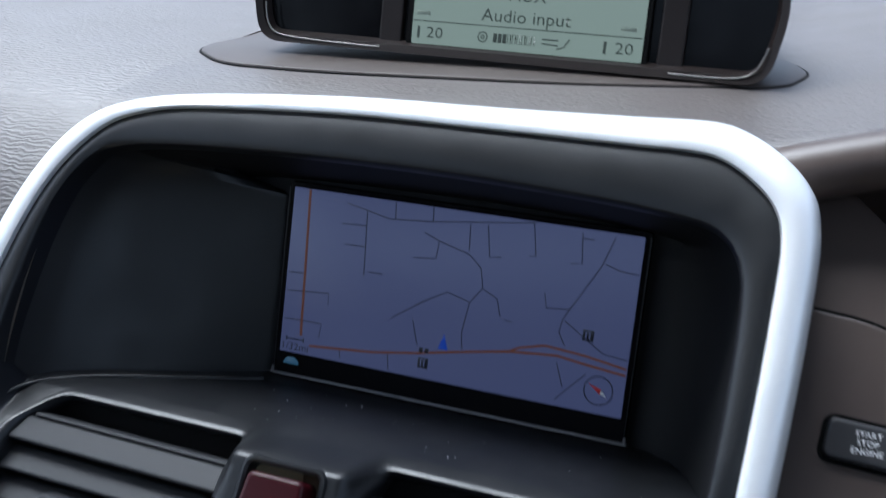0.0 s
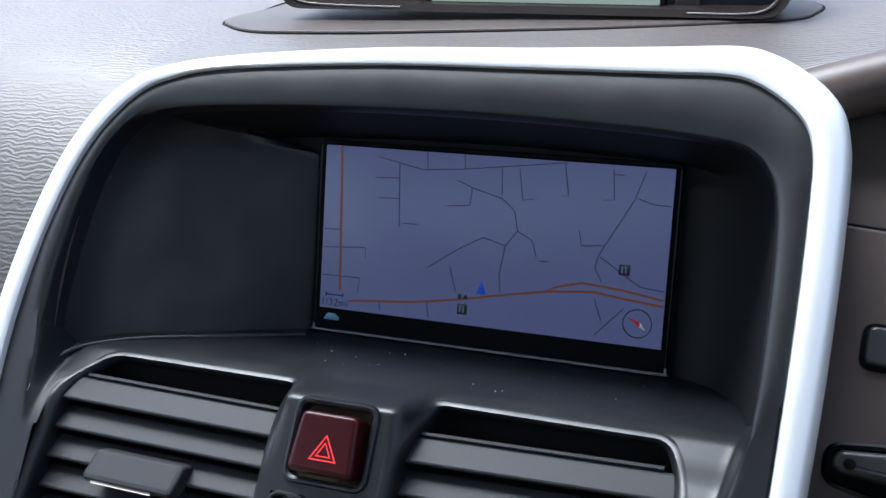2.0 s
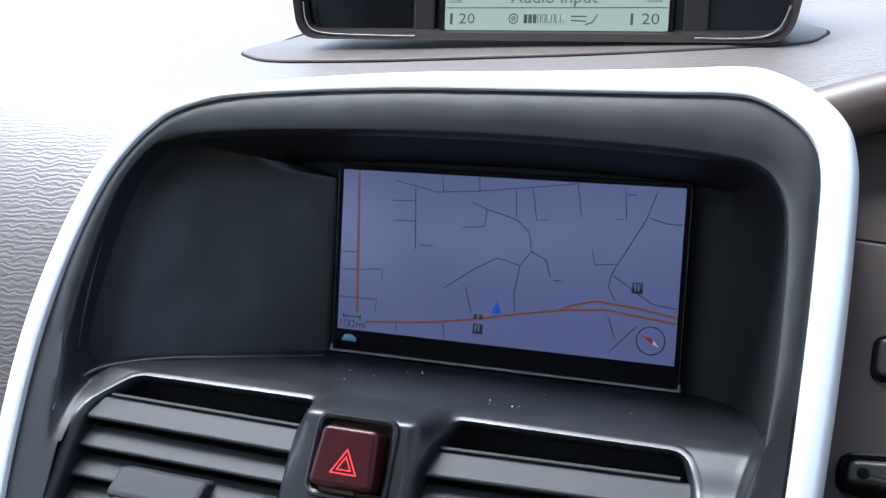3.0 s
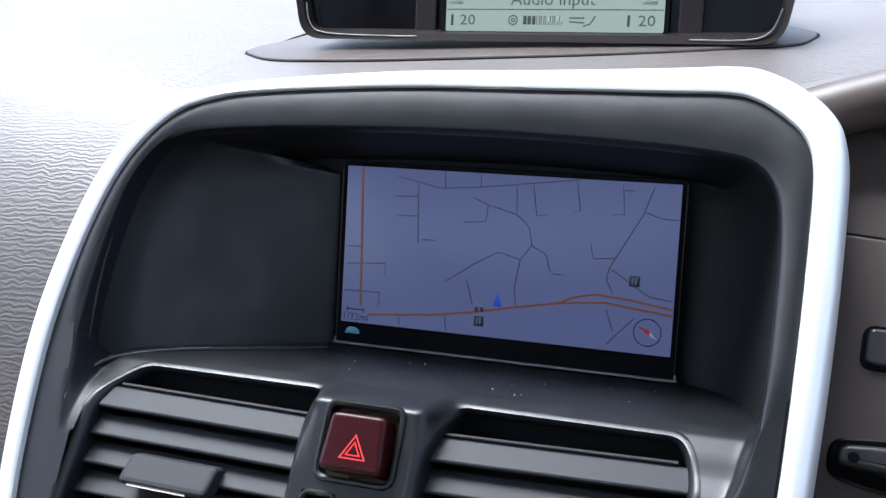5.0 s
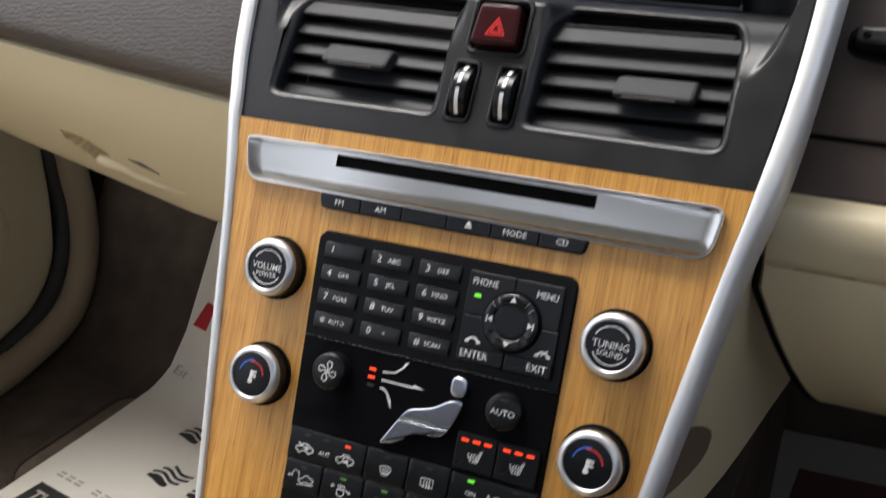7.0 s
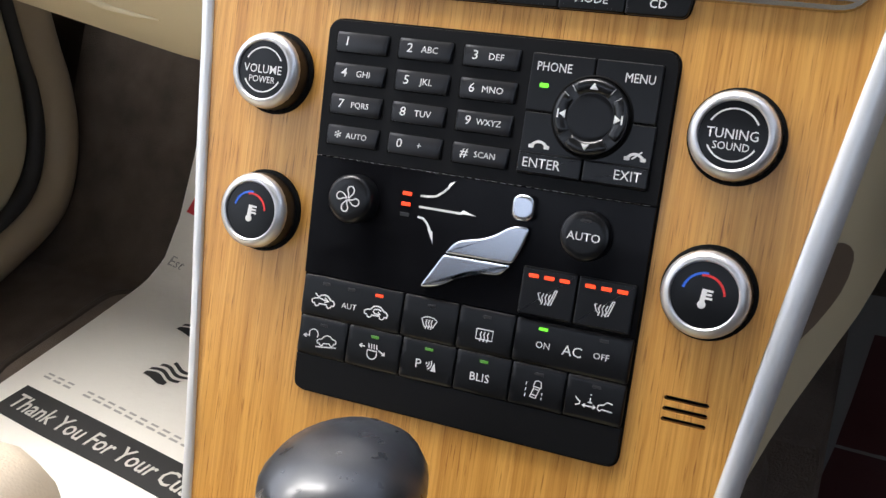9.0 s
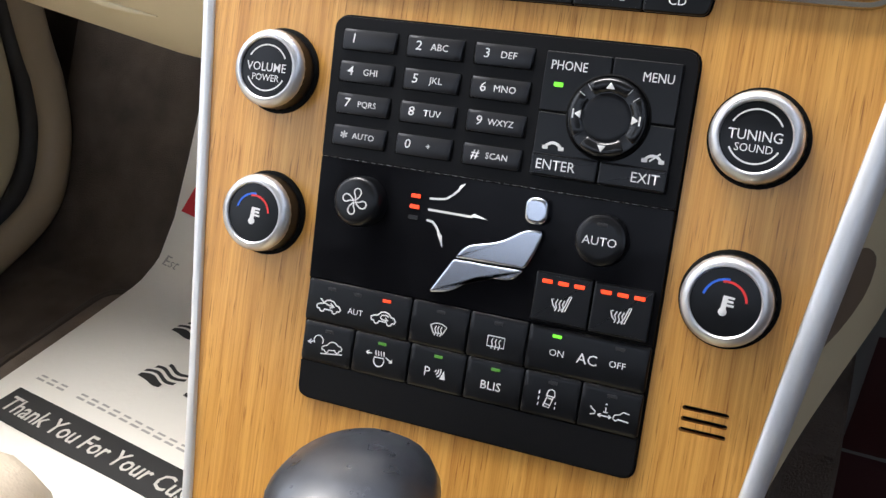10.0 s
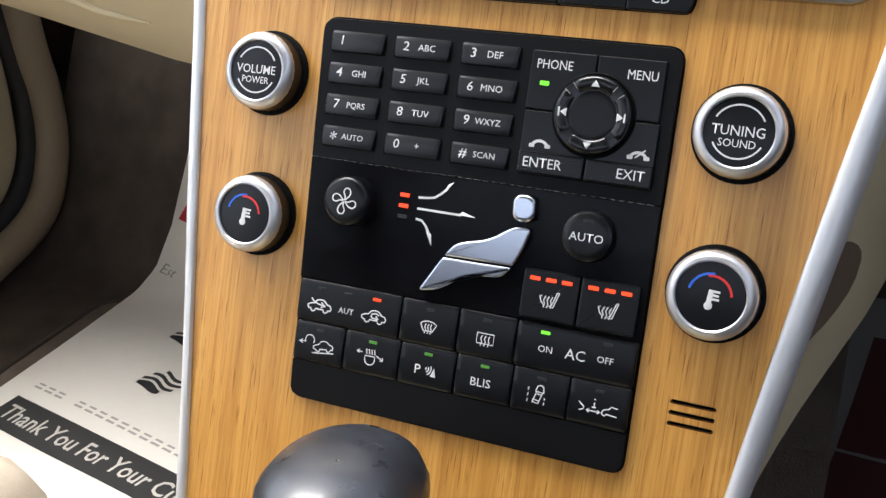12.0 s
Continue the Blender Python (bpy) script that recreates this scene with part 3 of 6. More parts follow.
def build_stack():
    stack = thing("centre_stack", (0, 20, 20), "black centre stack edged with a satin silver trim", "dashboard console")
    inner = smooth_path(LEFT_IN + RIGHT_IN, 5)
    outer = smooth_path(LEFT_OUT + RIGHT_OUT, 5)
    n = min(len(inner), len(outer))
    bm = bmesh.new()
    rings = []
    for i in range(n):
        a, b = inner[i], outer[i]
        ya, yb = face_y(a.y), face_y(b.y)
        w = (b - a)
        up = max(0.0, w.normalized().y)          # the top strip lies flatter than the sides
        ring = []
        for t, d in ((0, 6), (0, 0.5), (0.04, -0.9), (0.13, -1.5), (0.4, -1.85), (0.68, -1.35), (0.86, 0.2), (0.96, 2.8), (1.0, 7), (0.99, 15), (0.97, 24)):
            q = a + w * t
            ring.append(Vector((q.x, ya + (yb - ya) * t + d + up * 2.5 * t, q.y)))
        rings.append(ring)
    loft(bm, rings, closed=False)
    part("trim", bm, SILVER, stack, "satin silver surround trim")
    # the thin dark joint inside the trim
    bm = bmesh.new()
    rings = []
    for p, q in zip(inner, outer):
        w = (q - p).normalized()
        rings.append([Vector((p.x - w.x * t, face_y(p.y) + d, p.y - w.y * t)) for t, d in ((-0.3, 1.2), (1.1, 1.2), (1.1, 4.0), (-0.3, 4.0))])
    loft(bm, rings, closed=True)
    part("joint", bm, GAP, stack, "narrow dark joint")
    # hood: from the trim in over a rounded lip to the deep recess of the screen
    keep = [i for i, p in enumerate(inner) if p.y > 82]
    lip_pts = smooth_path([(-118.5, 84), (-119.5, 112), (-117, 146), (-109.5, 167), (-95, 177), (-50, 181.5), (17, 183), (72, 181.5), (103, 179), (115.5, 175.5), (122.3, 166), (124.4, 150), (124.6, 122), (123.4, 84)], 8)
    m = len(keep)
    lip = [lip_pts[round(k * (len(lip_pts) - 1) / (m - 1))] for k in range(m)]
    cx, cz = 2, 130
    rings = []
    for k, i in enumerate(keep):
        p, l = inner[i], lip[k]
        f = ease((min(p.y, l.y) - 84) / 22)
        yp, yl = face_y(p.y) + 1.6 - 0.7 * f, face_y(l.y) + 1.6 * (1 - f)
        ring = [Vector((p.x, yp, p.y)) + Vector((p.x - cx, 0, p.y - cz)).normalized() * 0.5]
        for t, d in ((0.1, -0.3), (0.3, -0.5), (0.6, 0.0), (0.85, 0.9), (0.96, 1.9), (1.0, 3.2)):
            q = p.lerp(l, t)
            ring.append(Vector((q.x, yp + (yl - yp) * t + d * f, q.y)))
        if l.x < 0:       # a smooth wall runs in to the screen's edge
            w = max(0.0, min(1.0, (-58 - l.x) / 46))
            way, reach = Vector((1, 0)), (-50 - l.x) * w * w * (3 - 2 * w)
        else:
            w = max(0.0, min(1.0, (185 - l.y) / 14))
            way, reach = Vector((-1, 0)), (l.x - 92.5) * w * w * (3 - 2 * w)
        bend = ((0.02, 0.12), (0.07, 0.24), (0.14, 0.34), (0.31, 0.47), (0.53, 0.61), (0.76, 0.79), (1.0, 1.0))
        if l.x > 0:
            bend = [(1 - math.cos(radians(a)), math.sin(radians(a))) for a in (8, 18, 32, 47, 62, 78, 90)]
        for aside, deep in bend:
            q = l + way * reach * aside
            floor_y = 90.2 - (q.y - 108) * 0.2586
            ring.append(Vector((q.x, yl + 3.2 + (floor_y - yl - 3.2) * deep, q.y)))
        rings.append(ring)
    bm = bmesh.new()
    loft(bm, [r[:8] for r in rings], closed=False)
    part("hood", bm, BLACK, stack, "black hood round the screen recess")
    over = [k for k in range(m) if lip[k].y > 168 and lip[k].x > -96]
    for ks, mat_, nm in ((range(0, over[0] + 1), BLACK, "recess_wall"), (range(over[-1], m), RECESS, "recess_wall"), (over, RECESS, "recess_ceiling")):
        bm = bmesh.new()
        loft(bm, [rings[k][7:] for k in ks], closed=False)
        part(nm, bm, mat_, stack)
    # back of the recess with the raised left wing
    bm = bmesh.new()
    rows = []
    for x in (-134, -112, -100, -84, -66, -52, -49, 95, 100, 134):
        rows.append([Vector((x, 91.6 - (z - 108) * 0.2586, z)) for z in (84, 108, 140, 165, 200)])
    loft(bm, rows, closed=False)
    part("recess_back", bm, RECESS, stack)
    # lower fascia: level with the trim at its sides, rolling back over the vents into the shelf under the screen
    zs = [13.4 + 1.4 * k for k in range(33)] + [59.2 + 0.8 * k for k in range(63)]
    steps = [k / 6 for k in range(1, 7)] + [1 + k / 8 for k in range(1, 9)] + [2 + k / 5 for k in range(1, 6)]
    columns = [(-1, c) for c in reversed(steps)] + [(0, -103 + 206 * k / 137) for k in range(138)] + [(1, c) for c in steps]
    def across(side, c, z):
        """x of a grid column: the outer ones follow the lip and the trim's edge."""
        if side == 0:
            return c
        lip_x = max(108.0, along(LIP_LEFT if side < 0 else LIP_RIGHT, z))
        rim = abs(outline_at(LEFT_IN if side < 0 else RIGHT_IN, z, side)) + 0.4
        stops = (103.0, lip_x - 4.2, min(lip_x + 0.1, rim - 0.5), rim)
        n = min(2, int(c - 1e-6))
        return side * (stops[n] + (stops[n + 1] - stops[n]) * (c - n))
    def cut_away(x, z):
        return (abs(x) > 119.5 and z > 105) or any(inside(x, z, o) for o in VENT_CUTS) or (-12.2 < x < 14.2 and 59.4 < z < 82.4) or ((-15.2 < x < -3.8 or 5.8 < x < 17.2) and 26.6 < z < 53.8)
    bm = bmesh.new()
    grid = []
    for side, c in columns:
        line = []
        for z in zs:
            px = across(side, c, z)
            line.append(bm.verts.new((px, fascia_y(px, z), z)))
        grid.append(line)
    for la, lb in zip(grid, grid[1:]):
        for j in range(len(zs) - 1):
            m = (la[j].co + lb[j].co + lb[j + 1].co + la[j + 1].co) / 4
            if not cut_away(m.x, m.z):
                bm.faces.new((la[j], lb[j], lb[j + 1], la[j + 1]))
    bmesh.ops.delete(bm, geom=[v for v in bm.verts if not v.link_faces], context="VERTS")
    part("lower_fascia", bm, BLACK, stack, "smooth black fascia that rolls back into a shelf")
    # thin rounded ridge where the passenger-side wall of the recess meets the shelf
    bm = bmesh.new()
    way = smooth_path([(-47, 78.3, 104.2), (-64, 65.3, 100.5), (-80, 53.6, 97.2), (-95, 43.4, 94.1), (-106.5, 34.5, 90.4), (-113.4, 27.6, 86.6), (-116, 20.6, 81.6), (-116.2, 13.6, 76), (-115, 9.4, 71)], 6)
    tube(bm, way, [1.0 if k < 30 else max(0.2, 1.0 - 0.05 * (k - 30)) for k in range(len(way))], 10)
    part("ridge", bm, BLACK, stack, "thin rounded ridge")
    # dust on the shelf
    rnd = random.Random(5)
    bm = bmesh.new()
    for _ in range(34):
        x, t = rnd.triangular(-45, 112, -20), rnd.uniform(0.05, 0.95)
        y, z = 38 + 40 * t, 92.1 + 11.7 * t
        r = rnd.choice((0.10, 0.14, 0.18, 0.25))
        bmesh.ops.create_icosphere(bm, subdivisions=1, radius=r, matrix=Matrix.Translation((x, y, z + 0.3)))
    tagged(part("dust", bm, WHITE, stack, "scattered pale dust specks"), kind="stuff")
    # wood
    wood = [(outline_at(LEFT_IN, z, -1), z) for z in (14, -30, -90, -150, -205, -240)] + [(outline_at(RIGHT_IN, z, 1), z) for z in (-240, -205, -162, -120, -75, -25, 14)]
    slots = [rrect(72, 86, z - 0.75, z + 0.75, 0.74, 3) for z in (-138.8, -142.2, -145.6)]
    bm = bmesh.new()
    cut_plate(bm, wood, slots, 0, 4)
    part("wood_panel", bm, OAK, stack, "golden oak veneer panel", smooth=False)
    bm = bmesh.new()
    slab(bm, rrect(70, 88, -150, -134, 1), 3.0, 5, 0.1)
    part("microphone_cavity", bm, GAP, stack, "dark slots in the veneer")
    # cream sides of the stack under the trim; the driver's side flares out towards its foot
    bm = bmesh.new()
    rows = [[Vector((outline_at(LEFT_OUT, z, -1) - dx, y + (face_y(z) if y < 10 else 0), z)) for dx, y in ((-2.5, 8), (-1.5, 60), (2, 180), (6, 340))] for z in (60, 20, -40, -100, -160, -240)]
    loft(bm, rows, closed=False)
    part("side_cheek", bm, CREAM, stack, "cream side of the stack")

    def flare(y, z, out=0.0):
        k = along([(-240, 18), (-150, 20), (-110, 21), (-60, 14), (-12, 1), (60, 0)], z)
        return Vector((outline_at(RIGHT_OUT, z, 1) - 2.2 + k * max(0.0, y - 4) / 90 + out, y + (face_y(z) if y < 10 else 0), z))

    bm = bmesh.new()
    rows = []
    for k in range(31):
        z = 60 - 10 * k
        deep = along([(-240, 8.5), (-168, 9), (-145, 28), (-110, 75), (-82, 120), (-60, 170), (60, 240)], z)
        line = [flare(8 + (deep - 8) * j / 12, z) for j in range(13)]
        rows.append(line + [line[-1] + Vector((-5, 4, -3))])
    loft(bm, rows, closed=False)
    part("side_cheek", bm, CREAM, stack, "cream side of the stack")
    # Flat brown patch lying just proud of the cream side.
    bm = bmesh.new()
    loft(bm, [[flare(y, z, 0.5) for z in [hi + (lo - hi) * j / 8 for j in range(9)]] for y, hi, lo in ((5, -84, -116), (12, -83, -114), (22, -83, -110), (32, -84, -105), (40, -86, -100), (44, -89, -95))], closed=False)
    part("side_patch", bm, material("brown patch", (0.15, 0.11, 0.075), 0.55), stack, "brown patch on the side")
    return stack


build_stack()


def build_console():
    con = thing("tunnel_console", (0, -300, -300), "cream centre console between the seats", "console", CABIN)
    bm = bmesh.new()
    box(bm, (-98, -900, -430), (92, -95, -218), 12)
    part("body", bm, CREAM, con)
    bm = bmesh.new()
    box(bm, (-104, -100, -430), (100, 60, -215), 8)
    box(bm, (-124, 40, -430), (121, 420, -208), 8)
    part("tunnel", bm, CARPET, con, "carpeted tunnel")
    lever = thing("gear_lever", (0, -135, -218), "dark leather gear knob on its stem", "gear lever", CABIN)
    bm = bmesh.new()
    c = Vector((-1, -132, -136))
    rings = []
    prof = [(6, -34), (10, -33), (12.5, -28), (15, -18), (18.6, -6), (21.8, 5), (22.8, 12), (21.6, 17.5), (18, 22), (11.5, 25), (5, 26)]
    for r, h in prof:
        rings.append([c + Vector((r * math.cos(2 * math.pi * k / 28), 1.25 * r * math.sin(2 * math.pi * k / 28) - h * 0.15, h - 0.10 * 1.25 * r * math.sin(2 * math.pi * k / 28))) for k in range(28)])
    loft(bm, rings, True, True)
    part("knob", bm, KNOB, lever, "worn dark leather knob")
    bm = bmesh.new()
    tube(bm, [(-1, -129, -219), (-1, -130, -165)], 6, 14)
    part("stem", bm, CHROME, lever)
    bm = bmesh.new()
    rings = [[Vector((r * math.cos(a * math.pi / 10), -130 + r * math.sin(a * math.pi / 10), z)) for a in range(20)] for r, z in ((40, -219), (34, -208), (22, -196), (12, -188))]
    loft(bm, rings)
    part("gaiter", bm, BLACK, lever)


KNOB = material("dark worn leather", (0.022, 0.024, 0.03), 0.3, 0, 0.2, 0.7)
grain(KNOB, 1300, 0.16, detail=3, distance=0.0001)
mottle(KNOB, 0.25, 0.42, 160, "Roughness")
mottle(KNOB, (0.016, 0.018, 0.023), (0.036, 0.039, 0.046), 90)
build_console()


# ---- screen ----
def build_screen():
    scr = thing("navigation_screen", (21, 84, 116), "lit navigation screen with a pale blue street map", "screen")
    x0, w, h = -45.6, 134.0, 64.0
    bm = bmesh.new()
    slab(bm, rrect(x0 - 2.2, x0 + w + 2.2, -8.8, h + 2.0, 1.5), 0.4, 8, 0.5, SCREEN)
    part("bezel", bm, GLOSS, scr, "glossy black bezel")
    bm = bmesh.new()
    ribbon(bm, [(x0 - 2, h), (x0 - 2, -8.6), (x0 + w + 2, -8.6), (x0 + w + 2, h)], 0.55, 0.4, SCREEN, 0.3)
    part("bezel_edge", bm, SLAT, scr, "thin grey bezel edge")
    bm = bmesh.new()
    tube(bm, [SCREEN(x, 0.2, u) for x, u in smooth_path([(x0 - 2.3, -6.6), (x0 - 2.2, -8.2), (x0 - 1.2, -8.9), (x0 + 20, -8.9), (x0 + w / 2, -8.9), (x0 + w - 20, -8.9), (x0 + w + 1.2, -8.9), (x0 + w + 2.2, -8.2), (x0 + w + 2.3, -6.6)], 3)], 0.5, 8)
    part("bezel_lip", bm, material("worn grey bezel lip", (0.2, 0.2, 0.205), 0.4), scr, "light grey lower lip of the bezel")
    bm = bmesh.new()
    slab(bm, rrect(x0, x0 + w, 0, h, 0.2), 0.1, 0.5, 0.05, SCREEN)
    display = part("display", bm, MAP_GROUND, scr, "lit pale blue map")

    def road(points, width, material_, lift=-0.02):
        strokes("road", [[(x0 + u * w, v * h) for u, v in points]], width, 0.1 + lift, display, material_, SCREEN)

    street = 0.42
    road([(0.167, 0.95), (0.301, 0.893), (0.425, 0.915), (0.583, 0.957), (0.716, 0.995)], street, MAP_ROAD)
    road([(0.313, 0.997), (0.317, 0.896)], street, MAP_ROAD)
    road([(0.424, 0.999), (0.427, 0.916)], street, MAP_ROAD)
    road([(0.231, 0.914), (0.239, 0.541)], street, MAP_ROAD)
    road([(0.159, 0.826), (0.231, 0.833)], street, MAP_ROAD)
    road([(0.172, 0.707), (0.236, 0.71)], street, MAP_ROAD)
    road([(0.254, 0.566), (0.294, 0.567)], street, MAP_ROAD)
    road([(0.406, 0.848), (0.451, 0.81), (0.539, 0.763), (0.577, 0.696), (0.588, 0.581), (0.556, 0.492), (0.49, 0.528), (0.422, 0.448), (0.333, 0.318)], street, MAP_ROAD)
    road([(0.588, 0.581), (0.632, 0.537), (0.645, 0.442)], street, MAP_ROAD)
    road([(0.654, 0.423), (0.68, 0.424)], street, MAP_ROAD)
    road([(0.556, 0.492), (0.543, 0.31), (0.55, 0.219)], street, MAP_ROAD)
    road([(0.451, 0.81), (0.446, 0.707), (0.38, 0.693)], street, MAP_ROAD)
    road([(0.534, 0.931), (0.538, 0.784)], street, MAP_ROAD)
    road([(0.583, 0.94), (0.597, 0.764), (0.629, 0.775)], street, MAP_ROAD)
    road([(0.708, 0.988), (0.723, 0.81), (0.705, 0.806)], street, MAP_ROAD)
    road([(0.839, 0.977), (0.847, 0.807), (0.817, 0.801)], street, MAP_ROAD)
    road([(0.839, 0.946), (0.871, 0.948)], street, MAP_ROAD)
    road([(0.925, 0.972), (0.9, 0.813), (0.816, 0.491), (0.809, 0.415), (0.829, 0.344)], street, MAP_ROAD)
    road([(0.909, 0.825), (0.951, 0.797), (0.996, 0.795)], street, MAP_ROAD)
    road([(0.759, 0.617), (0.768, 0.534), (0.828, 0.547)], street, MAP_ROAD)
    road([(0.821, 0.482), (0.883, 0.399), (0.933, 0.336), (0.995, 0.325)], street, MAP_ROAD)
    road([(0.006, 0.488), (0.058, 0.492)], street, MAP_ROAD)
    road([(0.009, 0.376), (0.138, 0.397), (0.138, 0.33)], street, MAP_ROAD)
    road([(0.005, 0.204), (0.124, 0.207), (0.12, 0.121)], street, MAP_ROAD)
    road([(0.399, 0.333), (0.419, 0.192)], street, MAP_ROAD)
    road([(0.335, 0.105), (0.342, 0.015)], street, MAP_ROAD)
    road([(0.814, 0.242), (0.836, 0.116)], street, MAP_ROAD)
    road([(0.82, 0.035), (0.894, 0.207)], street, MAP_ROAD)
    road([(0.188, 0.069), (0.192, 0.024)], street, MAP_ROAD)
    road([(0.05, 0.998), (0.063, 0.112)], 0.95, MAP_MAIN, -0.06)
    road([(0.094, 0.06), (0.29, 0.098), (0.423, 0.144), (0.553, 0.202), (0.686, 0.255), (0.811, 0.281), (0.891, 0.261), (0.998, 0.24)], 0.85, MAP_MAIN, -0.06)
    road([(0.685, 0.26), (0.711, 0.288), (0.778, 0.325), (0.888, 0.308), (0.998, 0.274)], 0.8, MAP_MAIN, -0.07)

    def spot(u, v):
        return x0 + u * w, v * h

    cx, cz = spot(0.495, 0.228)
    bm = bmesh.new()
    slab(bm, [(cx - 1.9, cz - 2.2), (cx + 1.9, cz - 2.2), (cx, cz + 3.4)], -0.15, 0.1, 0.02, SCREEN)
    part("position_arrow", bm, MAP_BLUE, display)
    cx, cz = spot(0.933, 0.13)
    bm = bmesh.new()
    ribbon(bm, arc(cx, cz, 5.1, 0, 360, 36), 0.4, 0.02, SCREEN)
    part("compass_ring", bm, MAP_DARK, display)
    bm = bmesh.new()
    slab(bm, [(cx - 3.6, cz + 2.0), (cx + 0.6, cz - 1.2), (cx + 1.0, cz + 0.6)], -0.1, 0.08, 0.02, SCREEN)
    part("compass_needle", bm, MARK_RED, display)
    bm = bmesh.new()
    slab(bm, [(cx + 0.7, cz - 1.2), (cx + 3.2, cz - 2.2), (cx + 1.1, cz + 0.5)], -0.1, 0.08, 0.02, SCREEN)
    part("compass_tail", bm, WHITE, display)
    for u, v in ((0.442, 0.092), (0.888, 0.422)):
        cx, cz = spot(u, v)
        bm = bmesh.new()
        slab(bm, rrect(cx - 2.0, cx + 2.0, cz - 2.0, cz + 2.0, 0.3), -0.04, 0.08, 0.02, SCREEN)
        sign = part("map_sign", bm, MAP_DARK, display)
        bm = bmesh.new()
        ribbon(bm, [(cx - 0.8, cz - 1.2), (cx - 0.8, cz + 1.2), (cx + 0.5, cz + 1.2), (cx + 0.5, cz - 1.2)], 0.5, -0.05, SCREEN)
        part("sign_mark", bm, MAP_GROUND, sign)
    cx, cz = spot(0.441, 0.166)
    for k in (-1.1, 1.1):     # brand letters of the filling station, as plain bars
        bm = bmesh.new()
        slab(bm, rrect(cx + k - 0.75, cx + k + 0.75, cz - 0.9, cz + 0.9, 0.1), -0.12, 0.08, 0.02, SCREEN)
        part("name_bar", bm, MAP_DARK, display)
    cx, cz = spot(0.046, 0.085)
    strokes("scale_bar", [[(cx - 3.6, cz), (cx + 3.6, cz)], [(cx - 3.6, cz - 0.9), (cx - 3.6, cz + 0.9)], [(cx + 3.6, cz - 0.9), (cx + 3.6, cz + 0.9)]], 0.45, 0.03, display, MAP_DARK, SCREEN)
    cx, cz = spot(0.047, 0.036)
    lettering("1/32mi", 4.4, cx, cz, 0.0, display, MAP_DARK, SCREEN, 1.0)
    cx, cz = spot(0.038, -0.055)
    bm = bmesh.new()
    slab(bm, rpoly([(cx - 3.4, cz - 1.2), (cx + 3.4, cz - 1.2), (cx + 3.2, cz + 0.2), (cx + 1.4, cz + 1.5), (cx - 1.6, cz + 1.5), (cx - 2.6, cz + 0.3)], 0.5), 0.25, 0.5, 0.05, SCREEN)
    part("car_sign", bm, glow("map car sign", (0.1, 0.3, 0.5), 0.07), scr)


build_screen()


# ---- vents ----
VANE_GREY = material("matt dark grey vane plastic", (0.023, 0.0235, 0.026), 0.52, spec=0.19)
TAB = material("matt grey tab plastic", (0.026, 0.0265, 0.029), 0.6, spec=0.2)


def build_vent(x0, x1, tab0, tab1, tab_u, label):
    """An air vent: a frame, five vanes on a slope, one with a sliding tab."""
    vent = thing("air_vent", ((x0 + x1) / 2, 12, 55), label, "air vent", group="centre air vents")
    left = x0 < 0
    outer = VENT_LEFT if left else VENT_RIGHT
    rings = []
    for d, off in ((1.5, -0.4), (-0.05, 0.0), (-0.25, 0.9), (0.0, 1.9), (0.8, 2.8), (2.0, 3.7), (4.2, 4.2), (9.0, 4.4), (26, 4.6)):
        rings.append([Vector((x, fascia_y(bx, bz) + d, z)) for (x, z), (bx, bz) in zip(inset(outer, off), inset(outer, min(off, 1.9)))])
    bm = bmesh.new()
    loft(bm, rings)
    part("frame", bm, BLACK, vent)
    bm = bmesh.new()
    slab(bm, inset(outer, 4.0), 34, 37, 0.2)
    part("duct", bm, GAP, vent, "dark duct behind the vanes")
    mid, skew = (x0 + x1) / 2, (-0.014 if left else 0.02)
    for k in range(6):
        u = (0.6, 10.8, 21.0, 31.2, 41.4, 48.8)[k]
        prof = [(-0.2, -1.0), (-1.0, -0.9), (-1.4, -0.5), (-1.4, 0.1), (2.7, 7.1), (3.3, 7.6), (4.3, 7.9), (12, 8.5), (12, 7.0), (5, 5.6), (1.2, -0.7)]
        a, b = x0, x1
        if k == 5:
            prof = [(3.4, 0.6), (2.8, 1.2), (3.6, 2.0), (8, 2.6), (11, 2.8), (11, 1.2), (5, 0.6)]
            a, b = a + (5 if left else 1.5), b - (1.5 if left else 4)
        bm = bmesh.new()
        loft(bm, [[VANE(x, p, u + q + skew * (x - mid)) for p, q in prof] for x in (a, b)], True, True)
        part("vane", bm, VANE_GREY, vent, smooth=False)
    bm = bmesh.new()
    u = tab_u
    prof = ((-7.8, -5.2), (-8.8, -4.8), (-9.3, -4.0), (-9.0, -2.8), (-5.2, 4.6), (-4.4, 5.4), (-3.0, 6.0), (3, 6.8), (4, 3), (-3, -4.4))
    loft(bm, [[VANE(x, -2.6 + (p + 2.6) * k, u + 0.6 + (q - 0.6) * k + skew * (x - mid)) for p, q in prof] for x, k in ((tab0, 0.8), (tab0 + 0.5, 0.92), (tab0 + 1.6, 1), (tab1 - 1.6, 1), (tab1 - 0.5, 0.92), (tab1, 0.8))], True, True)
    tab = part("slide_tab", bm, TAB, vent, "grey sliding tab", smooth=False)
    bm = bmesh.new()
    tube(bm, [VANE(x, -8.9, u - 5.1 + skew * (x - mid)) for x in (tab0 + 4.3, tab1 - 7)], 0.6, 8)
    part("chrome_strip", bm, CHROME, tab, "thin chrome strip")
    return vent


build_vent(-106.2, -23.2, -84.5, -50, 20.6, "black louvred air vent beside the hazard switch on the passenger side")
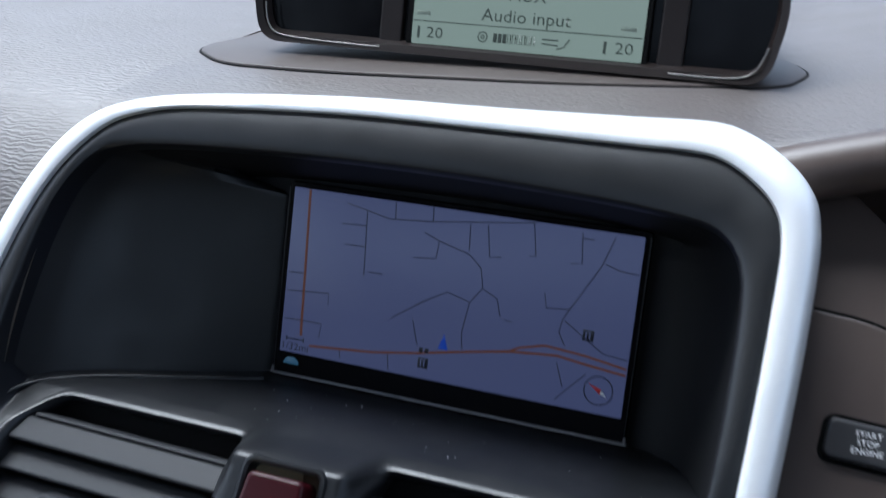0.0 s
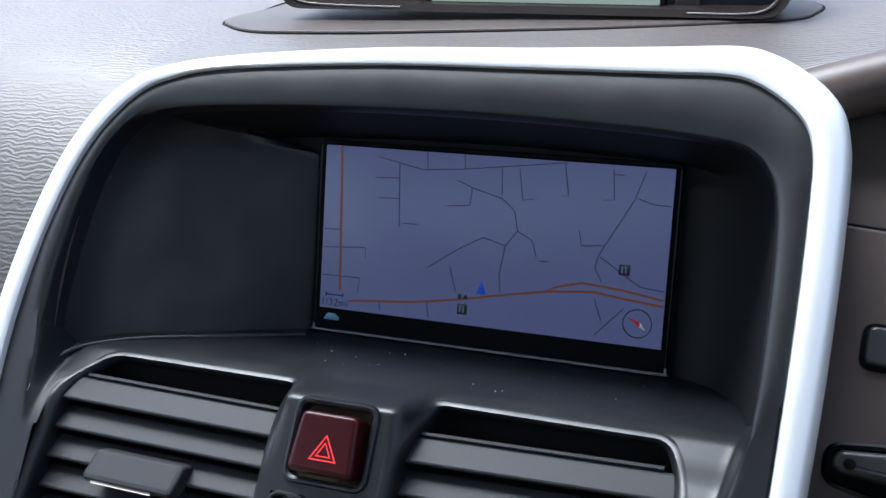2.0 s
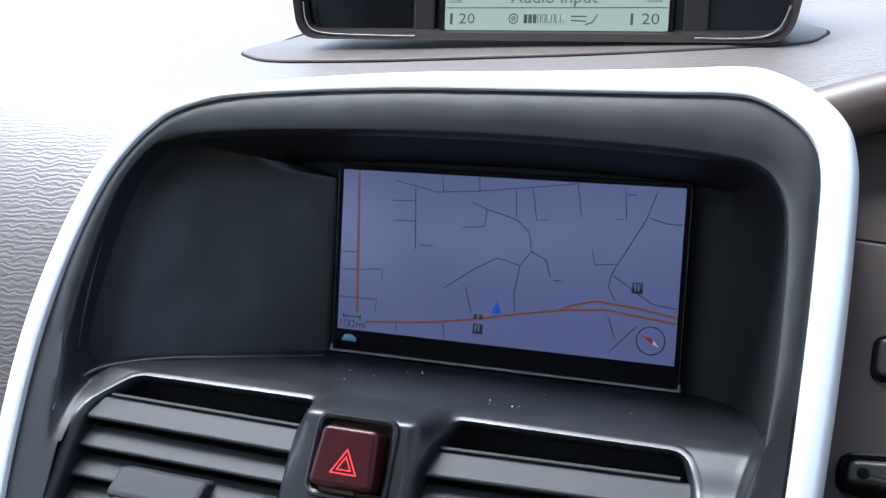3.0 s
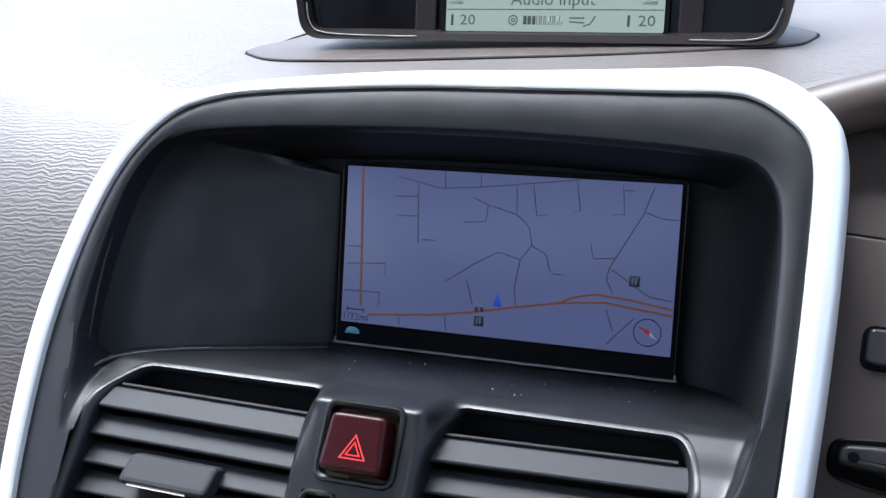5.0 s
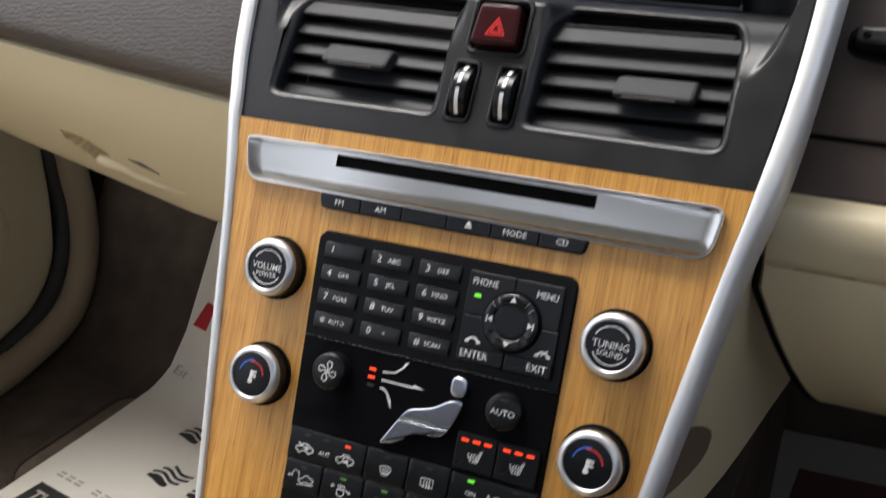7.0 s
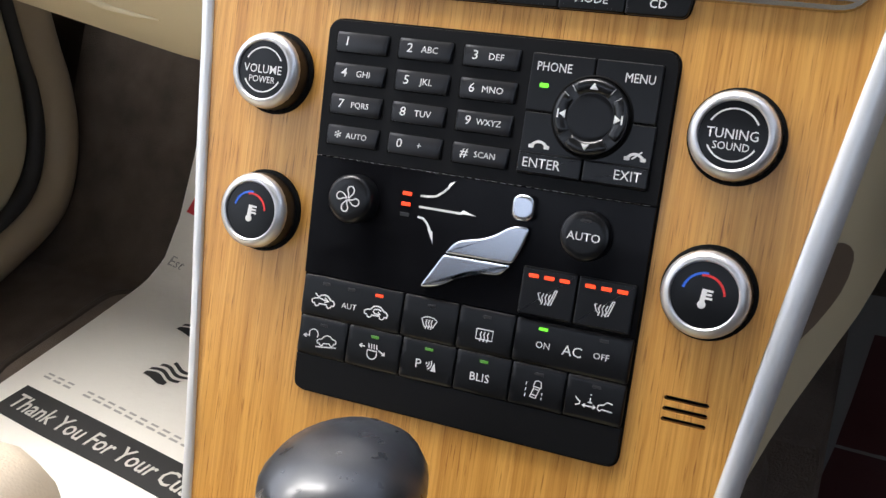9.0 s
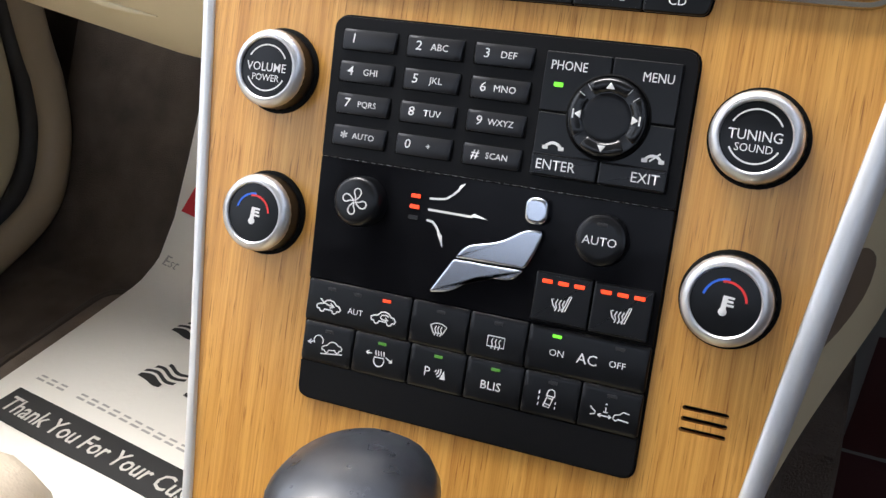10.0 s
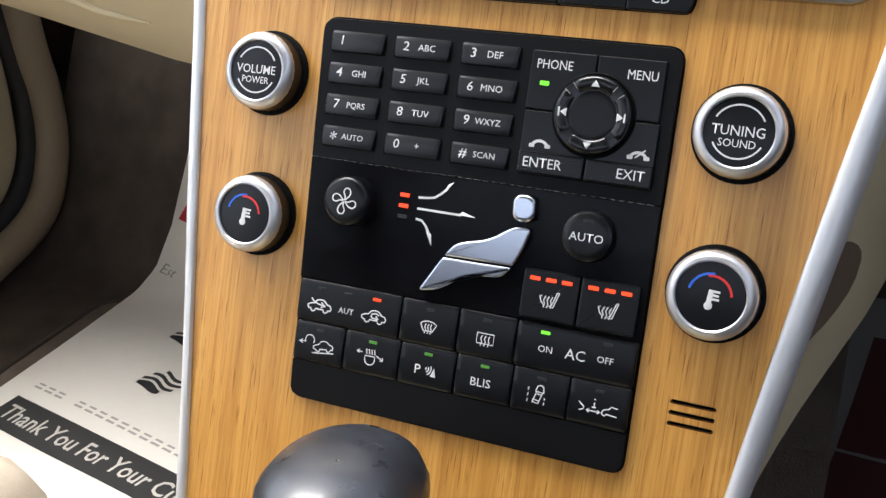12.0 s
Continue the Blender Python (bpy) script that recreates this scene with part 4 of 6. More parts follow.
build_vent(23, 104.6, 57.5, 91.5, 21.0, "black louvred air vent beside the hazard switch on the driver's side")


def build_hazard():
    hz = thing("hazard_switch", (1, 8, 69), "dark red hazard switch with a lit triangle", "switch")
    rings = []
    o = rrect(-13.5, 15.5, 43.0, 70.5, 4.5)
    for d, off in ((8, 0.0), (1.0, 0.0), (0.2, 0.5), (0.1, 1.3), (0.8, 2.2), (6, 2.5)):
        rings.append([UPPER(x, d, u) for x, u in inset(o, off)])
    bm = bmesh.new()
    loft(bm, rings)
    part("frame", bm, BLACK, hz)
    bm = bmesh.new()
    body = rpoly([(-10.0, 46.6, 2.5), (12.0, 46.6, 2.5), (10.6, 65.4, 2.5), (-8.6, 65.4, 2.5)], 2.5)
    slab(bm, body, -4.6, 6, 1.6, UPPER, 4)
    button = part("button", bm, HAZARD, hz, "dark red translucent button")
    for s, w in ((5.0, 0.85), (2.7, 0.75)):
        tri = [(1.6 + s * math.cos(radians(a)), 53.4 + s * math.sin(radians(a))) for a in (90, 210, 330)]
        bm = bmesh.new()
        ribbon(bm, tri, w, -4.55, UPPER, 0.15, True)
        part("triangle", bm, HAZARD_LIT, button, "lit red triangle outline")
    for x in (-9.5, 11.5):
        wheel = thing("vent_thumbwheel", (x, 8, 44), "ribbed black thumbwheel with white marks under the hazard switch", "thumbwheel", group="vent thumbwheels")
        o = rrect(x - 6.6, x + 6.6, 10.8, 40.2, 3.5)
        bm = bmesh.new()
        loft(bm, [[UPPER(px, d, u) for px, u in inset(o, off)] for d, off in ((8, 0), (1.0, 0), (0.2, 0.5), (0.1, 1.1), (0.9, 1.8), (7, 2.0))])
        part("surround", bm, BLACK, wheel)
        bm = bmesh.new()
        slab(bm, inset(o, 1.7), 6, 7.5, 0.1, UPPER)
        part("well", bm, GAP, wheel)
        bm = bmesh.new()
        rings = []
        n = 40
        for dx, r in ((-4.0, 12.2), (-3.4, 13.2), (0, 13.6), (3.4, 13.2), (4.0, 12.2)):
            rings.append([UPPER(x + dx, 9.2 - (r + (0.25 if k % 2 else 0)) * math.cos(2 * math.pi * k / n), 25.5 + (r + (0.25 if k % 2 else 0)) * math.sin(2 * math.pi * k / n)) for k in range(n)])
        loft(bm, rings, True, True)
        disc = part("disc", bm, KEY, wheel)
        for a0, a1 in ((-52, -2), (8, 30), (36, 55)):
            bm = bmesh.new()
            rows = [[UPPER(x + dx, 9.2 - 13.95 * math.cos(radians(a)), 25.5 + 13.95 * math.sin(radians(a))) for dx in (-0.9, 0.9)] for a in [a0 + (a1 - a0) * k / 5 for k in range(6)]]
            loft(bm, rows, closed=False)
            part("mark", bm, WHITE, disc, "white mark")


build_hazard()


# ---- disc player and its keys ----
def build_disc_player():
    cd = thing("disc_player", (0, 0, -5), "brushed aluminium disc slot plate set in oak veneer", "disc player")
    o = rpoly([(-112, 6.4, 5), (114.5, 6.4, 6), (111.0, -16.6, 9), (-107.5, -15.2, 8)], 6, 6)
    slot = rrect(-62, 61.5, -2.6, 3.2, 1.0, 3)
    rings = [[FLAT(x, d, z) for x, z in inset(o, off)] for d, off in ((1.0, 0.0), (-2.4, 0.0), (-2.85, 0.35), (-2.85, 0.8), (-2.6, 1.8))]
    bm = bmesh.new()
    loft(bm, rings)
    # dished face: deeper towards the slot, scooped along the lower edge
    dish = [p for p in inset(o, 1.8)]
    def depth(z):
        return -2.6 + 1.1 * max(0.0, min(1.0, (z + 13.3) / 3.2))
    rows = [4.6, 3.9, 3.2, 0.5, -2.6, -5, -6.5, -8, -9.5, -11, -12.2, -13.4]
    def ends(z):
        xs = []
        n = len(dish)
        for i in range(n):
            (xa, za), (xb, zb) = dish[i], dish[(i + 1) % n]
            if (za - z) * (zb - z) <= 0 and abs(za - zb) > 1e-9:
                xs.append(xa + (xb - xa) * (z - za) / (zb - za))
        return (min(xs), max(xs)) if xs else (-100, 100)
    grid = []
    for z in rows:
        a, b = ends(max(min(z, 4.55), -13.35))
        xs = [a, a + 1.5, a + 6] + [-62, -30, 0, 30, 61.5] + [b - 6, b - 1.5, b]
        line = []
        for x in xs:
            side = min(1.0, min(x - a, b - x) / 6.0)
            d = -2.6 + (depth(z) + 2.6) * side ** 0.6
            line.append(bm.verts.new(FLAT(x, d, z)))
        grid.append((z, line))
    for (za, la), (zb, lb) in zip(grid, grid[1:]):
        for i in range(len(la) - 1):
            if zb >= -2.61 and za <= 3.21 and 3 <= i < 7:
                continue
            bm.faces.new((la[i], la[i + 1], lb[i + 1], lb[i]))
    plate = part("plate", bm, ALU, cd)
    bm = bmesh.new()
    loft(bm, [[FLAT(x, d, z) for x, z in inset(slot, off)] for d, off in ((-0.7, -0.3), (-1.1, 0.0), (-1.1, 0.3), (-0.6, 0.5), (-0.2, 0.5))])
    part("slot_lip", bm, GAP, plate)
    bm = bmesh.new()
    slab(bm, inset(slot, -0.5), -0.25, 1, 0.05)
    part("slot_dark", bm, GAP, cd, "black disc slot")
    bar = thing("radio_keys", (0, 0, -19), "row of six black radio keys under the disc slot", "radio keys")
    bm = bmesh.new()
    slab(bm, rpoly([(-67.4, -15.4, 1), (61.6, -15.4, 1), (60.6, -22.4, 3), (-65.8, -22.4, 3)], 2), -0.5, 1, 0.3)
    part("backing", bm, GAP, bar)
    cuts = [-67, -45.2, -24.4, -2.4, 18.6, 40.4, 61.2]
    for (a, b), word in zip(zip(cuts, cuts[1:]), ("FM", "AM", "", "eject", "MODE", "CD")):
        bm = bmesh.new()
        la, lb = (1.4 if a == -67 else 0.0), (1.0 if b == 61.2 else 0.0)
        slab(bm, rpoly([(a + 0.15, -15.5, 0.9), (b - 0.15, -15.5, 0.9), (b - 0.15 - lb, -22.2, 2.4 if lb else 0.9), (a + 0.15 + la, -22.2, 2.4 if la else 0.9)], 0.9), -2.4, 0, 0.6, soft=3)
        key = part("key", bm, KEY, bar)
        if word == "eject":
            bm = bmesh.new()
            slab(bm, [((a + b) / 2 - 1.5, -18.6), ((a + b) / 2 + 1.5, -18.6), ((a + b) / 2, -16.6)], -2.55, -2.3, 0.02)
            part("eject_mark", bm, WHITE, key)
            strokes("eject_line", [[((a + b) / 2 - 1.5, -19.3), ((a + b) / 2 + 1.5, -19.3)]], 0.5, -2.43, key)
        elif word:
            lettering(word, 3.9, (a + b) / 2, -18.7, -2.5, key)


build_disc_player()


# ---- control panel ----
def build_controls():
    pan = thing("control_panel", (0, 0, -98), "black control panel with phone keypad and climate keys", "control panel")
    def edge(z, s):
        t = (z + 32.5) / -132.0
        return (-63.2 + 4.6 * t) if s < 0 else (60.2 + 0.5 * t)
    def section(z0, z1, r0, r1):
        return rpoly([(edge(z0, -1), z0, r0), (edge(z1, -1), z1, r1), (edge(z1, 1), z1, r1), (edge(z0, 1), z0, r0)], 1, 5)
    bm = bmesh.new()
    slab(bm, inset(section(-32.4, -164.6, 5, 4), -0.6), -0.3, 1, 0.2)
    part("backing", bm, GAP, pan)
    for nm, z0, z1, r0, r1, mat, lab in (("keypad_field", -32.6, -80.2, 5, 0.4, FIELD, "matt black keypad field"), ("climate_field", -80.5, -122.4, 0.3, 0.3, GLOSS, "glossy black climate field"), ("blank_field", -151.6, -164.4, 0.4, 4, FIELD, "blank black strip")):
        bm = bmesh.new()
        slab(bm, section(z0, z1, r0, r1), -2.0, 0.5, 0.22)
        part(nm, bm, mat, pan, lab)
    bm = bmesh.new()
    slab(bm, section(-122.6, -151.4, 0.3, 0.3), -0.8, 0.5, 0.1)
    part("button_bed", bm, GAP, pan)

    # Grey dashes painted along the joint stand for the glint on its edge.
    strokes("joint_glint", [[(edge(-80.4, -1) + 0.8 + 3.0 * k, -80.35), (edge(-80.4, -1) + 2.6 + 3.0 * k, -80.35)] for k in range(40)], 0.08, -2.0, pan, GREY_LINE)

    # number keys
    words = [("1", ""), ("2", "ABC"), ("3", "DEF"), ("4", "GHI"), ("5", "JKL"), ("6", "MNO"), ("7", "PQRS"), ("8", "TUV"), ("9", "WXYZ"), ("*", "AUTO"), ("0", "+"), ("#", "SCAN")]
    for i, (num, abc) in enumerate(words):
        c, r = i % 3, i // 3
        x, z = -59.2 + 24.0 * c + 0.3 * r, -36.8 - 10.75 * r
        bm = bmesh.new()
        slab(bm, rpoly([(x - 0.3, z + 0.3), (x + 20.7, z + 0.3), (x + 20.7, z - 7.0), (x - 0.3, z - 7.0)], 0.8), -2.15, -1.6, 0.1)
        part("key_well", bm, GAP, pan)
        bm = bmesh.new()
        def dome(v):
            return -2.75 - 0.3 * v - 0.55 * math.sin(math.pi * (0.04 + 0.92 * v)) ** 0.7
        rings = []
        for v in (0.0, 0.0, 0.05, 0.14, 0.3, 0.45, 0.6, 0.75, 0.88, 0.96, 1.0, 1.0):
            lo, hi = x + 0.1 + 0.2 * v, x + 20.4 - 0.5 * v
            h, rim = dome(v), -2.4
            if len(rings) in (0, 11):
                h = rim = -1.7
            soft = 0.35 * (1 - ease(min(v, 1 - v) / 0.12))
            rings.append([FLAT(px, d, z - 6.7 * v) for px, d in ((lo + soft, -1.7), (lo + soft, rim), (lo + soft + 0.2, (h + rim) / 2), (lo + 0.6 + soft, h), (lo + 7, h), (hi - 1.0 - 1.2 * v - soft, h), (hi - 0.8 - 1.2 * v - soft, h + 0.04), (hi - 0.2 - soft, h + 0.4), (hi - soft, rim), (hi - soft, -1.7))])
        loft(bm, rings, closed=False)
        key = part("number_key", bm, SOFT_KEY, pan)
        def tilt(px, d, q, z=z):
            return FLAT(px, -3.55 - 0.045 * (3.35 - q) + d, z - 3.35 + q)
        lettering(num, 4.6 if num not in "*" else 6.2, x + 4.8, 0.1 if num != "*" else -1.0, 0, key, None, tilt, 1.05, slant=0.06, bold=0.004)
        if abc:
            lettering(abc, 3.3 if len(abc) < 4 else 3.0, x + 12.3, 0.0, 0, key, None, tilt, 1.0, bold=0.002)

    # phone, menu, enter, exit round the dial
    quads = [("PHONE", 13.2, 34.3, -37.0, -55.6), ("MENU", 34.7, 56.0, -37.0, -55.6), ("ENTER", 13.4, 35.0, -56.0, -76.0), ("EXIT", 35.4, 56.6, -56.0, -76.0)]
    for word, a, b, z0, z1 in quads:
        bm = bmesh.new()
        slab(bm, rpoly([(a - 0.25, z0 + 0.25), (b + 0.25, z0 + 0.25), (b + 0.25, z1 - 0.25), (a - 0.25, z1 - 0.25)], 0.8), -2.1, -1.6, 0.05)
        part("key_well", bm, GAP, pan)
        bm = bmesh.new()
        slab(bm, rpoly([(a, z0), (b, z0), (b, z1), (a, z1)], 0.6), -2.9, -1.6, 0.45, soft=3)
        key = part("menu_key", bm, KEY, pan, smooth=False)
        if word in ("ENTER", "EXIT"):
            bm = bmesh.new()
            slab(bm, rpoly([(a + 0.1, -68.8), (b - 0.1, -68.8), (b - 0.1, z1 + 0.1), (a + 0.1, z1 + 0.1)], 0.8), -3.7, -2.8, 0.6)
            part("press_bar", bm, KEY, key)
            left = word == "ENTER"
            lettering(word, 4.8, (a + 8.2) if left else (b - 6.6), -72.4, -3.85, key, None, FLAT, 0.92)
            hx, hz = (a + 6.4, -66.6) if left else (b - 5.2, -66.4)
            lines = [arc(hx, hz - 1.6, 2.9, 25, 155, 8)]
            bm = bmesh.new()
            ribbon(bm, lines[0], 0.9, -2.95)
            for s in (-1, 1):
                slab(bm, rrect(hx + s * 2.6 - 0.9, hx + s * 2.6 + 0.9, hz - 0.9, hz + 0.3, 0.3), -3.07, -2.85, 0.02)
            if not left:
                ribbon(bm, [(hx - 1.0, hz - 0.4), (hx + 2.0, hz + 2.2)], 0.5, -2.97)
            part("handset_mark", bm, WHITE, key)
        else:
            lettering(word, 4.4, a + 7.9 if word == "PHONE" else b - 6.8, -41.3 if word == "PHONE" else -42.0, -3.05, key, None, FLAT, 0.82, bold=0.002)
    bm = bmesh.new()
    slab(bm, rrect(17.0, 20.0, -47.9, -46.5, 0.4), -3.2, -2.8, 0.1)
    part("phone_lamp", bm, LED_GREEN, pan, "lit green lamp")
    bm = bmesh.new()
    turned(bm, 35.7, -55.5, [(13.4, -2.0), (13.4, -2.9), (12.9, -3.3), (12.4, -3.0), (12.2, -2.6)])
    part("dial_well", bm, GAP, pan)
    bm = bmesh.new()
    turned(bm, 35.7, -55.5, [(12.3, -2.2), (12.3, -4.6), (12.0, -5.1), (11.4, -5.2), (7.6, -4.6)], n=64)
    dial = part("dial", bm, DIAL, pan, "round four-way key")
    bm = bmesh.new()
    turned(bm, 35.7, -55.5, [(7.6, -4.2), (7.5, -4.62), (7.2, -4.72), (6.0, -4.72), (0.5, -4.72)], n=48)
    part("dial_cap", bm, KEY, dial)
    for a in (0, 90, 180, 270):
        bm = bmesh.new()
        rings = []
        for k in range(15):
            t = radians(a - 37 + 74 * k / 14)
            low = 0.35 if k in (0, 14) else 0.0
            rings.append([FLAT(35.7 + r * math.cos(t), y + low, -55.5 + r * math.sin(t)) for r, y in ((7.7, -4.5), (8.0, -5.1), (8.6, -5.4), (9.6, -5.62), (10.8, -5.72), (11.5, -5.5), (11.9, -5.0))])
        loft(bm, rings, True, True, closed=False)
        part("dial_sector", bm, DIAL, dial)
    for a in (45, 135, 225, 315):
        for off in (-8.0, 8.0):
            p = [(35.7 + r * math.cos(radians(a + off)), -55.5 + r * math.sin(radians(a + off))) for r in (9.4, 11.6)]
            strokes("dial_tick", [p], 0.18, -5.75, dial, GREY_LINE if a < 180 else SLAT)
    for pts in ([(-1.3, 8.6), (1.3, 8.6), (0, 10.6)], [(-1.3, -8.6), (1.3, -8.6), (0, -10.6)], [(8.0, 1.3), (8.0, -1.3), (10.0, 0)], [(-8.0, 1.3), (-8.0, -1.3), (-10.0, 0)]):
        bm = bmesh.new()
        slab(bm, [(35.7 + x, -55.5 + z) for x, z in pts], -6.15, -5.5, 0.02)
        if abs(pts[2][0]) > 5:
            e = 10.4 * (1 if pts[2][0] > 0 else -1)
            ribbon(bm, [(35.7 + e, -56.9), (35.7 + e, -54.1)], 0.5, -6.0)
        part("arrow_mark", bm, WHITE, dial)

    # fan knob and auto key
    for x, z, r, word in ((-43.0, -93.6, 8.6, ""), (40.0, -92.8, 8.2, "AUTO")):
        bm = bmesh.new()
        turned(bm, x, z, [(r, -1.5), (r, -4.6), (r - 0.4, -5.6), (r - 1.3, -6.1), (r - 3, -6.2)] if word else [(r, -1.5), (r - 0.2, -7.8), (r - 0.8, -8.8), (r - 1.8, -9.2), (r - 4, -9.3)])
        knob = part("auto_key" if word else "fan_knob", bm, KEY, pan)
        if word:
            lettering(word, 4.0, x, z - 0.4, -6.35, knob)
            bm = bmesh.new()
            slab(bm, rrect(x - 1.7, x + 1.7, z + 4.4, z + 5.4, 0.3), -6.3, -6.0, 0.05)
            part("lamp", bm, LENS_OFF, knob, "unlit lamp")
        else:
            lines = []
            blade = smooth_path([(0.2, 0.2), (0.5, 1.6), (0.2, 3.1), (0.9, 4.1), (2.1, 4.0), (2.7, 2.9), (2.2, 1.6), (1.0, 0.7), (0.2, 0.2)], 3)
            for a in (12, 102, 192, 282):
                ca, sa = math.cos(radians(a)), math.sin(radians(a))
                lines.append([(x + p[0] * ca - p[1] * sa, z + p[0] * sa + p[1] * ca) for p in blade])
            strokes("fan_mark", lines, 0.42, -9.35, knob)
    for z, mat in ((-88.8, LED_RED), (-92.4, LED_RED), (-96.0, LENS_OFF)):
        bm = bmesh.new()
        slab(bm, rrect(-26.1, -22.7, z - 0.65, z + 0.65, 0.25), -2.3, -1.8, 0.1)
        part("flow_lamp", bm, mat, pan, "lit red lamp" if mat == LED_RED else "unlit lamp")
    for line, tip in (([(-19.4, -88.9), (-16.5, -88.7), (-13.6, -88.2), (-11.2, -86.4), (-9.4, -84.6)], [(-10.6, -86.4), (-9.4, -83.2), (-7.4, -82.2)]), ([(-19.4, -92.6), (-3.5, -92.6)], [(-4.5, -92.6), (-3.2, -91.4), (1.6, -92.7)]), ([(-19.4, -96.1), (-17.2, -96.4), (-15.6, -97.8), (-14.2, -100.0)], [(-15.2, -99.6), (-13.2, -100.2), (-12.6, -104.2)])):
        bm = bmesh.new()
        ribbon(bm, line, 0.75, -2.02)
        slab(bm, tip, -2.14, -1.9, 0.02)
        part("flow_arrow", bm, WHITE, pan)
    # chrome seated-figure keys: plain rounded shapes
    bm = bmesh.new()
    slab(bm, rpoly([(14.2, -82.8), (22.0, -82.6), (22.3, -91.4), (14.6, -91.6)], 3.6, 6), -5.6, -1.6, 1.2, soft=4)
    part("head_key", bm, BRIGHT, pan, "polished chrome round key")
    bm = bmesh.new()
    slab(bm, rpoly([(-7.0, -106.4, 1.2), (-3.4, -101.6, 4), (8.0, -98.7, 5), (15.4, -93.4, 5), (21.9, -92.9, 3), (19.8, -100.5, 5), (17.2, -106.0, 1.2)], 2, 6), -4.6, -1.6, 0.7, soft=3)
    part("back_key", bm, BRIGHT, pan, "polished chrome angled key")
    bm = bmesh.new()
    slab(bm, rpoly([(-7.3, -106.9, 1.2), (17.0, -106.5, 1.2), (13.6, -110.6, 4), (2.0, -111.4, 4), (-6.8, -118.0, 4), (-14.6, -119.4, 2)], 2, 6), -4.4, -1.6, 0.7, soft=3)
    part("leg_key", bm, BRIGHT, pan, "polished chrome angled key")

    # heated seat keys
    for a, b in ((21.0, 39.5), (40.0, 58.6)):
        bm = bmesh.new()
        slab(bm, rpoly([(a - 0.2, -105.4), (b + 0.2, -105.4), (b + 0.2, -121.6), (a - 0.2, -121.6)], 0.8), -2.15, -1.6, 0.05)
        part("key_well", bm, GAP, pan)
        bm = bmesh.new()
        slab(bm, rpoly([(a, -105.6), (b, -105.6), (b, -121.4), (a, -121.4)], 0.8), -3.4, -1.6, 0.6)
        key = part("seat_heat_key", bm, KEY, pan)
        m = (a + b) / 2
        for dx in (-5.3, 0, 5.2):
            bm = bmesh.new()
            slab(bm, rrect(m + dx - 1.7, m + dx + 1.7, -109.0, -107.75, 0.3), -3.6, -3.2, 0.1)
            part("lamp", bm, LED_RED, key, "lit red lamp")
        y = -114.6
        lines = [[(m + 3.3, y + 2.7), (m + 2.6, y + 2.6), (m + 1.3, y - 1.3), (m + 0.2, y - 2.0), (m + 1.7, y - 2.3), (m + 3.3, y + 2.7)], [(m - 2.2, y + 1.1), (m - 3.0, y + 0.9), (m - 2.3, y - 0.9), (m - 1.5, y - 1.7)]]
        lines += [[(m - 1.5 + 1.15 * k, y - 2.6), (m - 1.1 + 1.15 * k, y - 1.4), (m - 1.6 + 1.15 * k, y - 0.2), (m - 1.0 + 1.15 * k, y + 1.1)] for k in range(3)]
        strokes("seat_mark", lines, 0.36, -3.42, key)

    # two rows of keys
    def key_at(a, b, z0, z1):
        bm = bmesh.new()
        rings = []
        for v in (0.0, 0.0, 0.015, 0.05, 0.12, 0.25, 0.4, 0.55, 0.68, 0.8, 0.9, 0.96, 1.0, 1.0):
            crown = -2.2 - 0.35 * math.sin(math.pi * min(v, 1 - v) / 0.1) - 0.3 * math.sin(math.pi * v ** 1.2) if min(v, 1 - v) < 0.05 else -2.55 - 0.3 * math.sin(math.pi * v ** 1.2)
            rim = -2.2
            if len(rings) in (0, 13):
                crown = rim = 0.0
            lo, hi, z = a + 0.15, b - 0.15, z0 + (z1 - z0) * v
            soft = 0.5 * (1 - ease(min(v, 1 - v) / 0.06))
            rings.append([FLAT(px, d, z) for px, d in ((lo + soft, 0.0), (lo + soft, rim), (lo + 0.15 + soft, (crown + rim) / 2), (lo + 0.5 + soft, crown), (lo + 2, crown), (hi - 2, crown), (hi - 0.5 - soft, crown), (hi - 0.15 - soft, (crown + rim) / 2), (hi - soft, rim), (hi - soft, 0.0))])
        loft(bm, rings, closed=False)
        return part("function_key", bm, KEY, pan)
    def lamp(x, z, mat, key):
        bm = bmesh.new()
        slab(bm, rrect(x - 1.5, x + 1.5, z - 0.5, z + 0.5, 0.25), -2.86, -2.3, 0.08)
        part("lamp", bm, mat, key, {LED_RED: "lit red lamp", LED_GREEN: "lit green lamp", LED_DIM: "dim green lamp"}.get(mat, "unlit lamp"))
    def little_car(x, z, s=1.0):
        body = [(-4.3, -0.9), (-4.5, 0.2), (-3.4, 0.8), (-2.1, 1.0), (-1.0, 2.2), (0.4, 2.5), (1.8, 2.2), (2.9, 1.1), (4.1, 0.8), (4.6, -0.1), (4.3, -0.9), (3.4, -0.9), (3.1, -1.6), (2.4, -1.9), (1.7, -1.6), (1.5, -0.9), (-1.5, -0.9), (-1.7, -1.6), (-2.4, -1.9), (-3.1, -1.6), (-3.4, -0.9), (-4.3, -0.9)]
        return [[(x + s * p, z + s * q) for p, q in body]]
    zt, zb = -122.8, -137.2
    cuts = [edge(-130, -1) + 0.2, -19.9, 0.9, 21.1, edge(-130, 1) - 0.1]
    k1, k2, k3, k4 = [key_at(a, b, zt, zb) for a, b in zip(cuts, cuts[1:])]
    D = -2.87
    strokes("fresh_air_mark", little_car(-50.6, -131.6) + [[(-54.0, -129.0), (-52.4, -130.4), (-50.4, -130.9), (-48.6, -131.1)], [(-50.0, -130.1), (-48.3, -131.2), (-50.1, -131.8)]], 0.48, D, k1)
